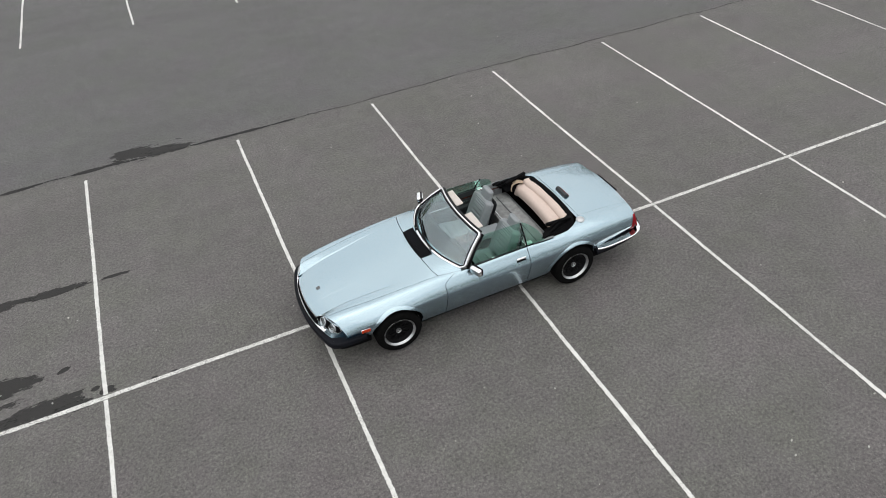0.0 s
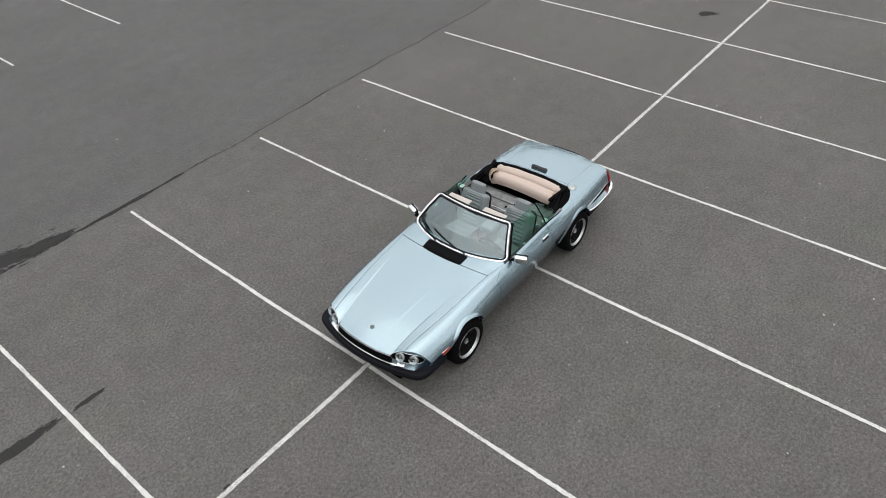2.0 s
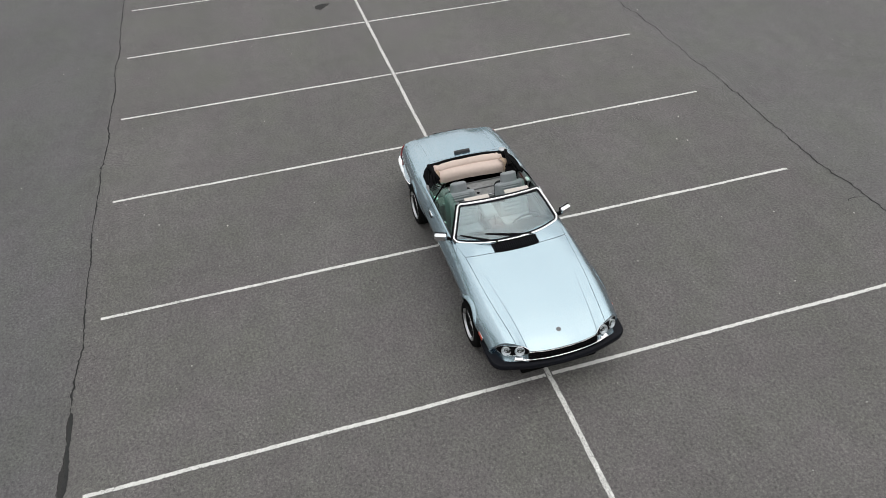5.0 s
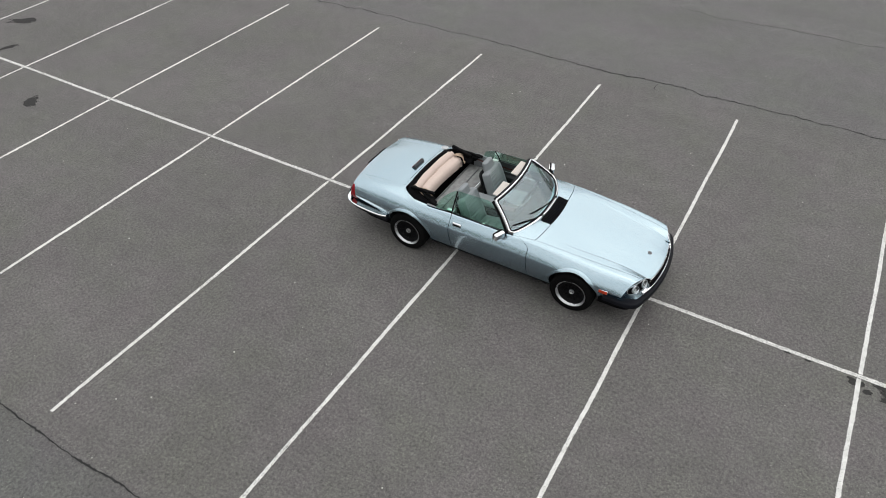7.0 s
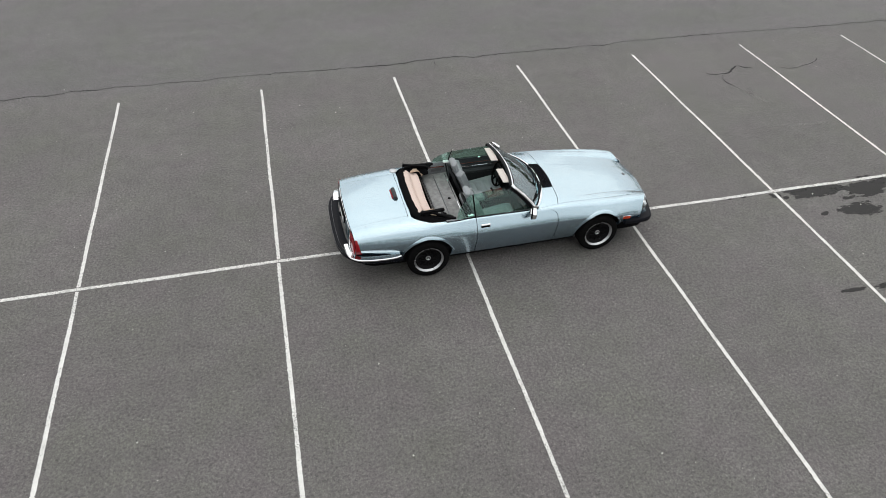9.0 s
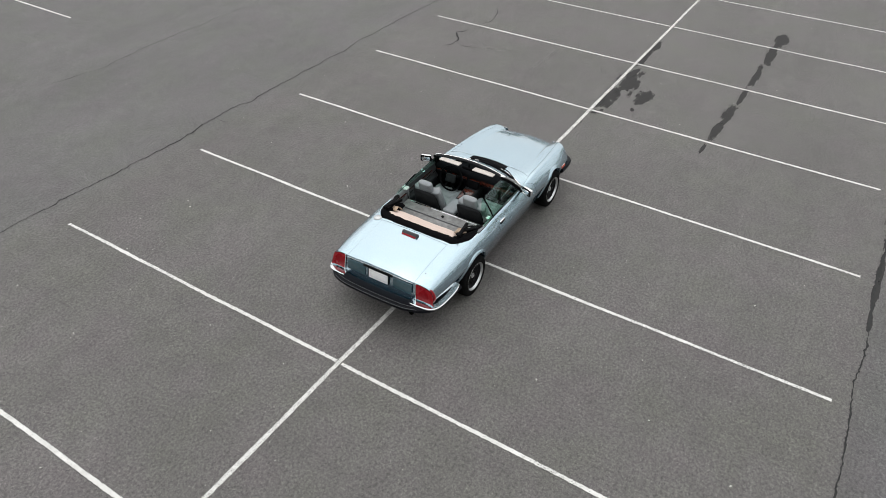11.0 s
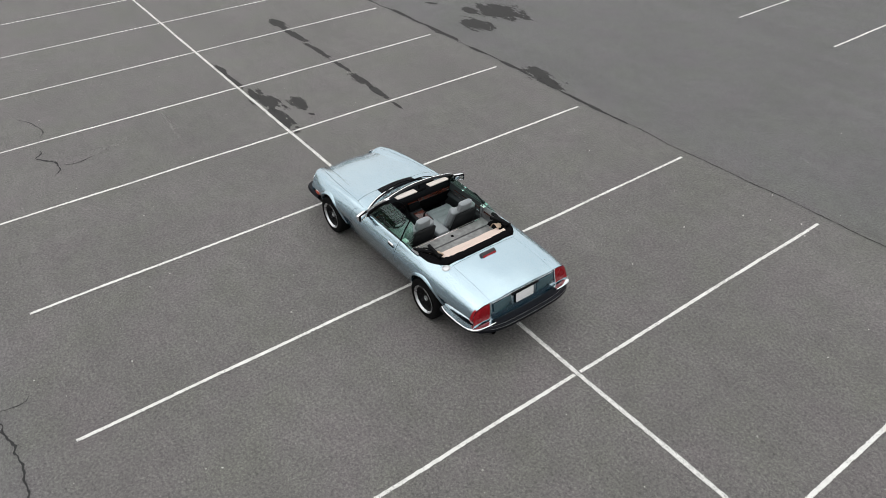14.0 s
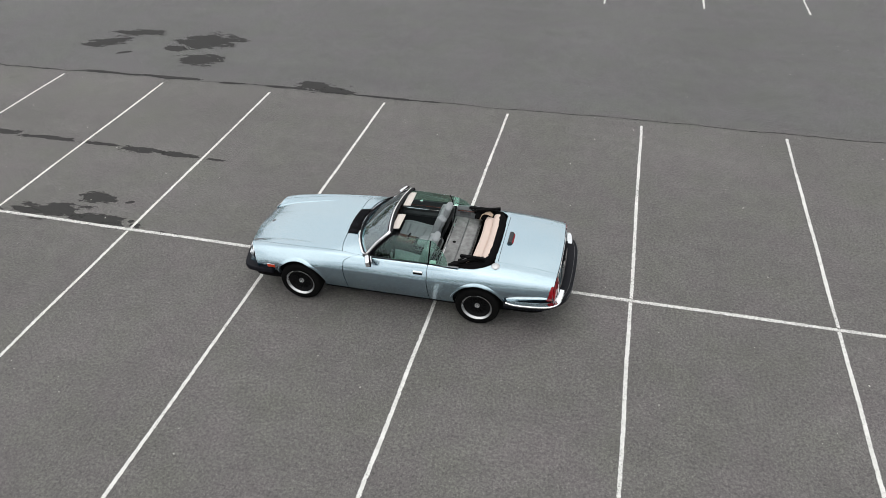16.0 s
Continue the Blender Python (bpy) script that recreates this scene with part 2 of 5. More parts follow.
def car_paint():
    """Blue pigment with pale metal flake in it, under clear lacquer."""
    m, t, b = nodes_of("ice_blue_metallic")
    c = t.nodes.new("ShaderNodeTexCoord")
    flake = node(t, "ShaderNodeTexVoronoi", Scale=900.0)
    t.links.new(c.outputs["Object"], flake.inputs["Vector"])
    base = ramp(t, flake.outputs["Color"], [(0.0, (0.478, 0.612, 0.668)), (1.0, (0.588, 0.718, 0.772))])
    t.links.new(base.outputs["Color"], b.inputs["Base Color"])
    b.inputs["Metallic"].default_value = 1.0
    b.inputs["Roughness"].default_value = 0.22
    pigment = t.nodes.new("ShaderNodeBsdfPrincipled")
    broad = noise_node(t, 2.5, 3)
    t.links.new(ramp(t, broad.outputs["Fac"], [(0.3, (0.002, 0.058, 0.112)), (0.7, (0.003, 0.066, 0.124))]).outputs["Color"], pigment.inputs["Base Color"])
    pigment.inputs["Roughness"].default_value = 0.4
    for p in (b, pigment):
        p.inputs["Coat Weight"].default_value = 1.0
        p.inputs["Coat Roughness"].default_value = 0.03
        p.inputs["Coat IOR"].default_value = 1.5
    both = t.nodes.new("ShaderNodeMixShader")
    both.inputs[0].default_value = 0.72
    t.links.new(pigment.outputs[0], both.inputs[1])
    t.links.new(b.outputs[0], both.inputs[2])
    t.links.new(both.outputs[0], t.nodes["Material Output"].inputs["Surface"])
    dust = noise_node(t, 140.0, 3)
    bump(t, b, dust.outputs["Fac"], 0.03, 0.001)
    return m


def glass(name, tint, gloss=1.0, least=0.05):
    """Thin tinted glass: light passes straight, the sky mirrors at grazing angles."""
    m, t, b = nodes_of(name)
    t.nodes.remove(b)
    clear = t.nodes.new("ShaderNodeBsdfTransparent")
    clear.inputs["Color"].default_value = (*tint, 1)
    shine = t.nodes.new("ShaderNodeBsdfGlossy")
    shine.inputs["Roughness"].default_value = 0.02
    shine.inputs["Color"].default_value = (0.90 * gloss, 0.97 * gloss, gloss, 1)
    # the mirror share grows towards the rim, alike on both faces of the pane
    facing = node(t, "ShaderNodeLayerWeight", Blend=0.5)
    rise = t.nodes.new("ShaderNodeMath")
    rise.operation = "POWER"
    rise.inputs[1].default_value = 4.0
    t.links.new(facing.outputs["Facing"], rise.inputs[0])
    edge = node(t, "ShaderNodeMapRange")
    edge.inputs["To Min"].default_value, edge.inputs["To Max"].default_value = least, 0.85
    t.links.new(rise.outputs[0], edge.inputs["Value"])
    both = t.nodes.new("ShaderNodeMixShader")
    t.links.new(edge.outputs[0], both.inputs[0])
    t.links.new(clear.outputs[0], both.inputs[1])
    t.links.new(shine.outputs[0], both.inputs[2])
    t.links.new(both.outputs[0], t.nodes["Material Output"].inputs["Surface"])
    return m


def wood():
    m, t, b = nodes_of("burr_walnut")
    n = noise_node(t, 9.0, 6, 0.6)
    n.inputs["Distortion"].default_value = 1.8
    t.links.new(ramp(t, n.outputs["Fac"], [(0.3, (0.035, 0.008, 0.005)), (0.7, (0.10, 0.022, 0.012))]).outputs["Color"], b.inputs["Base Color"])
    b.inputs["Roughness"].default_value = 0.24
    b.inputs["Coat Weight"].default_value = 0.6
    return m


ASPHALT, DAMP, SCUFF = asphalt(), damp(), scuffed()
PAINT_LINE, PAINT_CRACKED = road_paint("road_paint", False), road_paint("cracked_road_paint", True)
CRACK = simple("crack_filler", (0.018, 0.018, 0.018), 0.9, vary=0.3, scale=60, relief=0.003)
PAINT = car_paint()
CHROME = simple("chrome", (0.82, 0.83, 0.84), 0.10, 1.0, vary=0.04, scale=12)
RUBBER = simple("black_bumper_rubber", (0.0060, 0.0065, 0.0095), 0.45, vary=0.2, scale=25, relief=0.0006, spec=0.12)
TYRE = simple("tyre_rubber", (0.006, 0.006, 0.006), 0.7, vary=0.25, scale=40, relief=0.001, spec=0.03)
BLACK = simple("satin_black", (0.0035, 0.0035, 0.004), 0.5, vary=0.2, scale=30, spec=0.04)
DARK = simple("dark_underbody", (0.004, 0.004, 0.004), 0.9, vary=0.3, scale=20, spec=0.05)
SILVER = simple("machined_alloy", (0.54, 0.55, 0.56), 0.30, 0.9, vary=0.06, scale=60)
WHEEL_BLACK = simple("black_wheel_lacquer", (0.005, 0.005, 0.0055), 0.4, vary=0.2, scale=40, spec=0.1)
LEATHER = simple("grey_leather", (0.225, 0.243, 0.253), 0.5, vary=0.10, scale=120, relief=0.0012)
LEATHER_DARK = simple("dark_grey_vinyl", (0.016, 0.017, 0.0185), 0.6, vary=0.15, scale=90, relief=0.001, spec=0.15)
CARPET = simple("grey_carpet", (0.225, 0.226, 0.224), 0.95, vary=0.26, scale=14, relief=0.003)
CARPET_DARK = simple("charcoal_carpet", (0.016, 0.016, 0.017), 0.95, vary=0.25, scale=60, relief=0.003, spec=0.1)
BEIGE = simple("beige_headlining_cloth", (0.58, 0.47, 0.415), 0.9, vary=0.03, scale=22, relief=0.0015, spec=0.2)
VISOR = simple("cream_vinyl", (0.56, 0.51, 0.47), 0.7, vary=0.05, scale=60)
HOODCLOTH = simple("black_hood_cloth", (0.004, 0.004, 0.0045), 0.9, vary=0.25, scale=70, relief=0.002, spec=0.05)
SCREEN = glass("windscreen_glass", (0.87, 0.945, 0.95), least=0.12)
SIDEGLASS = glass("green_side_glass", (0.68, 0.85, 0.78), least=0.035)
LENS = glass("lamp_lens", (0.93, 0.95, 0.95), least=0.22)
BOWL = simple("bright_reflector", (0.66, 0.69, 0.72), 0.30, 0.8, vary=0.15, scale=60)
DOOR_GREY = simple("charcoal_vinyl", (0.042, 0.045, 0.048), 0.55, vary=0.15, scale=70, relief=0.001, spec=0.2)
TRIM_GREY = simple("mid_grey_vinyl", (0.21, 0.22, 0.23), 0.55, vary=0.12, scale=80, relief=0.001, spec=0.15)
RED = simple("red_lamp_plastic", (0.24, 0.005, 0.010), 0.28, vary=0.2, scale=50, coat=0.15, spec=0.2)
AMBER = simple("amber_lamp_plastic", (0.48, 0.045, 0.012), 0.4, vary=0.2, scale=50, coat=0.1, spec=0.2)
PLATE = simple("white_plate", (0.78, 0.78, 0.78), 0.4, vary=0.02, scale=30)
WOOD = wood()
DASH = simple("dark_dash_vinyl", (0.006, 0.006, 0.007), 0.8, vary=0.1, scale=80, relief=0.001, spec=0.06)
GREYPLASTIC = simple("grey_metal", (0.16, 0.165, 0.17), 0.4, 0.6, vary=0.15, scale=50)
PEBBLE = simple("pale_stone_chip", (0.42, 0.41, 0.38), 0.85, vary=0.3, scale=30)
MIRROR = simple("mirror_glass", (0.75, 0.77, 0.78), 0.02, 1.0, vary=0.01, scale=3)


# ---- mesh helpers ----
def part(name, bm, material, parent=None, label="", smooth=True):
    me = bpy.data.meshes.new(name)
    bmesh.ops.recalc_face_normals(bm, faces=bm.faces)
    bm.to_mesh(me)
    bm.free()
    if smooth:
        me.shade_smooth()
        me.set_sharp_from_angle(angle=radians(38))
    me.materials.append(material)
    ob = new(name, me)
    ob.parent = parent
    if label:
        ob["label"] = label
    return ob


def keyed(*keys):
    """A smooth curve through (place, value) keys that does not overshoot."""
    xs = [k[0] for k in keys]
    ys = [k[1] for k in keys]
    n = len(xs)
    d = [(ys[i + 1] - ys[i]) / (xs[i + 1] - xs[i]) for i in range(n - 1)]
    m = [d[0]] + [0 if d[i - 1] * d[i] <= 0 else 2 * d[i - 1] * d[i] / (d[i - 1] + d[i]) for i in range(1, n - 1)] + [d[-1]]

    def at(x):
        if x <= xs[0]:
            return ys[0]
        if x >= xs[-1]:
            return ys[-1]
        i = max(j for j in range(n - 1) if xs[j] <= x)
        h = xs[i + 1] - xs[i]
        q = (x - xs[i]) / h
        a, b = ys[i], ys[i + 1]
        return (2 * q**3 - 3 * q * q + 1) * a + (q**3 - 2 * q * q + q) * h * m[i] + (3 * q * q - 2 * q**3) * b + (q**3 - q * q) * h * m[i + 1]

    return at


def grid_mesh(bm, rows, close=False):
    """Quads between rows of points."""
    vs = [[bm.verts.new(p) for p in r] for r in rows]
    for a, b in zip(vs, vs[1:]):
        n = len(a)
        for i in range(n if close else n - 1):
            q = (a[i], a[(i + 1) % n], b[(i + 1) % n], b[i])
            if len({v.co.to_tuple(6) for v in q}) > 2:
                bm.faces.new(q)
    return vs


def box(bm, c, size, turn=None, bevel=0.0, seg=2):
    m = Matrix.Translation(c) @ (turn.to_4x4() if turn else Matrix()) @ Matrix.Diagonal((*size, 1))
    vs = bmesh.ops.create_cube(bm, size=1, matrix=m)["verts"]
    if bevel:
        es = list({e for v in vs for e in v.link_edges})
        bmesh.ops.bevel(bm, geom=es, offset=bevel, segments=seg, affect="EDGES", profile=0.5)


def sweep(bm, path, profile, closed=False, caps=True, up=Vector((0, 0, 1))):
    """Carry a profile of (side, up) pairs along a path; side points to the right of the way."""
    path = [Vector(p) for p in path]
    n = len(path)
    rows = []
    for i, p in enumerate(path):
        a = path[(i - 1) % n] if closed or i else p
        b = path[(i + 1) % n] if closed or i < n - 1 else p
        way = (b - a).normalized()
        side = way.cross(up).normalized()
        rise = side.cross(way).normalized()
        rows.append([p + side * s + rise * h for s, h in profile])
    if closed:
        rows.append(rows[0])
    vs = grid_mesh(bm, rows, close=True)
    if caps and not closed:
        bm.faces.new(vs[0])
        bm.faces.new(list(reversed(vs[-1])))
    if closed:
        bmesh.ops.remove_doubles(bm, verts=bm.verts, dist=1e-5)


def ring_profile(r, n=10, flat=1.0):
    return [(r * math.cos(2 * math.pi * i / n), r * flat * math.sin(2 * math.pi * i / n)) for i in range(n)]


def lathe(bm, profile, n=48, center=(0, 0, 0), axis="y"):
    """Turn a profile of (radius, along) about an axis."""
    rows = []
    for i in range(n):
        a = 2 * math.pi * i / n
        row = []
        for r, h in profile:
            x, z = r * math.cos(a), r * math.sin(a)
            p = {"y": (x, h, z), "x": (h, x, z), "z": (x, z, h)}[axis]
            row.append(Vector(p) + Vector(center))
        rows.append(row)
    rows.append(rows[0])
    grid_mesh(bm, rows)
    bmesh.ops.remove_doubles(bm, verts=bm.verts, dist=1e-5)


def smooth_path(points, steps=8, closed=False):
    """A round curve through a few points."""
    pts = [Vector(p) for p in points]
    n = len(pts)
    out = []
    for i in range(n if closed else n - 1):
        p0 = pts[(i - 1) % n] if closed or i else pts[0] * 2 - pts[1]
        p1, p2 = pts[i], pts[(i + 1) % n]
        p3 = pts[(i + 2) % n] if closed or i < n - 2 else pts[-1] * 2 - pts[-2]
        for k in range(steps):
            q = k / steps
            out.append(0.5 * (2 * p1 + (p2 - p0) * q + (2 * p0 - 5 * p1 + 4 * p2 - p3) * q * q + (3 * p1 - p0 - 3 * p2 + p3) * q**3))
    if not closed:
        out.append(pts[-1])
    return out


def tube(name, path, r, material, parent, label="", flat=1.0, closed=False, n=8):
    bm = bmesh.new()
    sweep(bm, path, ring_profile(r, n, flat), closed)
    return part(name, bm, material, parent, label)


# ---- ground ----
PITCH, BAY, AISLE = 2.743, 5.425, 13.15
REACH = 900.0


def ground_sheet():
    bm = bmesh.new()
    steps = [-REACH, -200, -60, -30, -15, 0, 15, 30, 60, 200, REACH]
    grid_mesh(bm, [[(x, y, 0) for y in steps] for x in steps])
    return tagged(part("ground", bm, ASPHALT, smooth=False), "worn grey asphalt car park surface", "asphalt", kind="structure")


ground_sheet()


def painted_line(a, b, width=0.074, material=PAINT_LINE):
    """A painted stripe with slightly ragged edges."""
    bm = bmesh.new()
    a, b = Vector((*a, 0.006)), Vector((*b, 0.006))
    n = max(8, int((b - a).length / 0.03))
    way = (b - a).normalized()
    side = Vector((-way.y, way.x, 0))
    rows = []
    for i in range(n + 1):
        p = a + (b - a) * i / n
        wob = 0.012 * noise.noise(p * 0.8)
        e1 = 0.005 * noise.noise(p * 19 + Vector((5, 0, 0))) + 0.005 * noise.noise(p * 47)
        e2 = 0.005 * noise.noise(p * 19 + Vector((0, 9, 0))) + 0.005 * noise.noise(p * 47 + Vector((3, 0, 0)))
        rows.append([p + side * (width / 2 + e1 + wob), p - side * (width / 2 + e2 - wob)])
    vs = grid_mesh(bm, rows)
    place = {v: j for row in vs for j, v in enumerate(row)}
    uv = bm.loops.layers.uv.new("UVMap")
    for f in bm.faces:
        for loop_end in f.loops:
            loop_end[uv].uv = (place[loop_end.vert], 0.5)
    return tagged(part("parking_line", bm, material, smooth=False), "worn white parking bay line painted on asphalt", "parking line", "bay lines", "structure")


FIRST, LAST = -9, 12
painted_line((FIRST * PITCH, 0), (LAST * PITCH, 0), 0.090, PAINT_CRACKED)
for i in range(FIRST, LAST + 1):
    painted_line((i * PITCH, 0.043), (i * PITCH, BAY))
    painted_line((i * PITCH, -0.043), (i * PITCH, -BAY))
for i in range(FIRST, LAST):
    painted_line((i * PITCH + 1.50, AISLE - 0.38), (i * PITCH + 1.50, AISLE - 0.38 + BAY))
    painted_line((i * PITCH - 0.05, -AISLE), (i * PITCH - 0.05, -AISLE - BAY))


def crack(points, width, wander=0.05, height=0.0045, name="crack", label="dark jagged crack in the asphalt"):
    """A jagged dark ribbon of uneven width."""
    bm = bmesh.new()
    path = smooth_path([(x, y, height) for x, y in points], 4)
    fine = []
    for a, b in zip(path, path[1:]):
        n = max(1, int((b - a).length / 0.03))
        fine += [a + (b - a) * k / n for k in range(n)]
    fine.append(path[-1])
    rows = []
    for i, p in enumerate(fine):
        way = (fine[min(i + 1, len(fine) - 1)] - fine[max(i - 1, 0)]).normalized()
        side = Vector((-way.y, way.x, 0))
        q = p + side * (wander * noise.noise(p * 1.7) + 0.35 * wander * noise.noise(p * 9.0) + 0.015 * noise.noise(p * 28.0))
        end = min(1.0, 0.15 + min(i, len(fine) - 1 - i) / 6)
        w = width * end * (0.08 + 0.9 * abs(noise.noise(p * 2.3 + Vector((3, 1, 0)))) + 0.8 * abs(noise.noise(p * 9)) + 0.6 * abs(noise.noise(p * 31)))
        rows.append([q + side * w, q - side * w])
    grid_mesh(bm, rows)
    return tagged(part(name, bm, CRACK, smooth=False), label, "crack", kind="structure")


# the two joints between bays and aisles, and cracks off them
crack([(-40, 5.7), (-22, 5.66), (-9.6, 5.64), (-7.0, 5.69), (-4.9, 5.70)], 0.040, 0.07, label="dark open joint between two asphalt lanes")
crack([(-4.95, 5.70), (-4.4, 5.71), (-3.9, 5.72)], 0.010, 0.05, label="thin joint between two asphalt lanes")
crack([(-3.95, 5.72), (-3.0, 5.72), (-2.2, 5.72)], 0.026, 0.05, label="dark open joint between two asphalt lanes")
crack([(-2.3, 5.72), (-1.2, 5.69), (0.03, 5.64), (0.7, 5.65), (1.3, 5.66)], 0.036, 0.05, label="dark open joint between two asphalt lanes")
crack([(1.25, 5.66), (1.8, 5.66), (3.4, 5.64), (5.6, 5.68), (8.3, 5.62), (11.2, 5.63), (20, 5.68), (40, 5.65)], 0.016, 0.05, label="thin joint between two asphalt lanes")
crack([(-40, -6.0), (-20, -6.05), (-9.6, -6.0), (-6.3, -6.07), (-2.8, -6.08), (0.05, -6.05), (1.68, -6.07), (2.39, -6.02), (2.96, -6.02), (4.4, -6.07), (6.6, -6.10), (9.1, -6.08), (11.2, -6.02), (20, -6.1), (40, -6.0)], 0.017, 0.10, label="thin wandering joint crack in the asphalt")
crack([(-6.0, -10.3), (-2.3, -10.05), (-0.5, -10.08), (1.3, -9.95), (2.6, -10.1)], 0.011, 0.12)
crack([(-3.87, -4.26), (-4.04, -4.14), (-4.26, -4.15), (-4.44, -4.17), (-4.78, -4.43), (-4.92, -4.32), (-5.1, -4.28)], 0.024, 0.04)
crack([(-4.26, -4.15), (-4.15, -3.85), (-4.2, -3.62), (-4.25, -3.48)], 0.020, 0.03)
crack([(-5.7, -4.16), (-5.93, -4.08), (-6.23, -4.14), (-6.48, -4.2), (-6.7, -4.3), (-6.88, -4.47)], 0.016, 0.04)
crack([(1.7, -6.1), (1.75, -5.8), (1.62, -5.72)], 0.012, 0.04)
crack([(11.75, 2.40), (11.95, 2.36), (12.2, 2.31)], 0.016, 0.04)


def stain(center, size, turn, seed, ragged=0.35, height=0.002, label="dark damp oil stain on the asphalt"):
    """A flat blot with a ragged outline."""
    bm = bmesh.new()
    n = 72
    rows = []
    for ring in (0.02, 0.5, 1.0):
        row = []
        for i in range(n):
            a = 2 * math.pi * i / n
            d = Vector((math.cos(a), math.sin(a), seed * 7.3))
            k = 1.35 * max(0.3, 1 + ragged * (0.9 * noise.noise(d * 1.6) + 0.5 * noise.noise(d * 4.5) + 0.3 * noise.noise(d * 12)))
            row.append((ring * k * math.cos(a), ring * k * math.sin(a), 0))
        rows.append(row)
    vs = grid_mesh(bm, rows, close=True)
    bm.faces.new(vs[0])
    blot = part("stain", bm, DAMP, smooth=False)
    blot.matrix_world = pose(center[0], center[1], height, 0, 0, turn) @ Matrix.Diagonal((size[0], size[1], 1, 1))
    return tagged(blot, label, "stain", "stains", "structure")


for k, (c, size, turn) in enumerate([
    ((-1.70, 5.90), (0.78, 0.30), -8), ((-1.20, 5.76), (0.55, 0.14), -5), ((-2.6, 5.74), (0.45, 0.07), 0),
    ((-3.9, 5.72), (0.7, 0.06), 2), ((-0.4, 5.68), (0.6, 0.045), 0), ((-5.4, 5.75), (0.9, 0.07), 0),
    ((-3.85, 0.76), (0.40, 0.22), 5), ((-3.5, 0.14), (0.70, 0.20), -4), ((-4.45, 0.24), (0.75, 0.27), 6),
    ((-2.72, 0.12), (0.14, 0.08), 0), ((-3.22, 0.74), (0.10, 0.05), 20), ((-5.9, 0.06), (0.75, 0.10), 0),
    ((-6.7, 0.08), (0.4, 0.09), 0), ((-4.95, 0.14), (0.45, 0.10), 0),
    ((-3.25, 2.44), (0.62, 0.10), -3), ((-4.1, 2.47), (0.62, 0.14), 2), ((-5.2, 2.50), (0.55, 0.07), 0),
    ((-6.4, 2.52), (0.8, 0.10), 0), ((-7.7, 2.55), (0.75, 0.13), 0), ((-8.9, 2.58), (0.65, 0.19), 0),
    ((-5.75, 8.0), (1.05, 0.62), 12), ((-5.35, 6.85), (0.75, 0.42), 8), ((-6.4, 7.4), (0.42, 0.25), 0),
    ((-8.5, 7.5), (0.75, 0.40), 20), ((-7.9, 8.3), (0.9, 0.25), 8), ((-7.6, 6.9), (0.25, 0.08), 30), ((-8.6, -8.5), (0.9, 0.10), 0), ((-9.6, -8.45), (0.5, 0.13), 0),
    ((-2.45, 2.40), (0.30, 0.045), 0), ((-2.66, 0.075), (0.08, 0.035), 0), ((-2.86, 0.20), (0.08, 0.05), 20), ((-2.15, 0.05), (0.06, 0.02), 0), ((-1.9, 0.045), (0.05, 0.015), 0), ((-3.1, 0.07), (0.28, 0.05), 0), ((0.35, 5.66), (0.45, 0.05), 0), ((0.95, 5.66), (0.3, 0.04), 0), ((-7.2, 5.72), (1.1, 0.08), 0), ((12.3, 0.86), (0.26, 0.13), -50), ((15.9, -1.5), (0.4, 0.2), 30), ((14.9, -0.4), (0.3, 0.1), 70), ((13.2, 1.1), (0.14, 0.06), 0),
]):
    stain(c, size, turn, k, 0.55, 0.0014 + 0.00007 * k)
for k, (c, size, turn) in enumerate([((-4.42, -3.02), (0.30, 0.05), 115), ((-4.68, -1.85), (0.66, 0.035), 176), ((5.0, -3.86), (0.10, 0.06), 30), ((2.42, 5.25), (0.06, 0.03), 0), ((-4.4, -3.3), (0.14, 0.06), 70)]):
    scuff = stain(c, size, turn, 60 + k, 0.6, 0.0048, "faint pale scuff mark on the asphalt")
    scuff.data.materials[0] = SCUFF


def chips():
    """Small pale stones lying about."""
    rng = random.Random(4)
    bm = bmesh.new()
    for _ in range(700):
        x, y = rng.uniform(-12, 16), rng.uniform(-14, 14)
        r = rng.choice((0.006, 0.007, 0.008, 0.010, 0.016))
        m = Matrix.Translation((x, y, r * 0.4)) @ Euler((rng.random(), rng.random(), rng.random() * 6)).to_matrix().to_4x4() @ Matrix.Diagonal((r, r * 0.8, r * 0.55, 1))
        bmesh.ops.create_icosphere(bm, subdivisions=1, radius=1, matrix=m)
    return tagged(part("stone_chips", bm, PEBBLE, smooth=False), "small pale stone chips scattered on the asphalt", "gravel", kind="stuff")


chips()


# ---- the car: body surface ----
# u runs rearward from the front axle, v to the car's right, w up.
car = tagged(new("convertible_car"), "pale ice-blue metallic two-seat convertible car with its top folded down", "car")
car.matrix_world = pose(0.835, -0.107, 0, 0, 0, 0.58)
NOSE, TAIL = -0.87, 3.63
WHEELBASE, AXLE = 2.585, 0.308

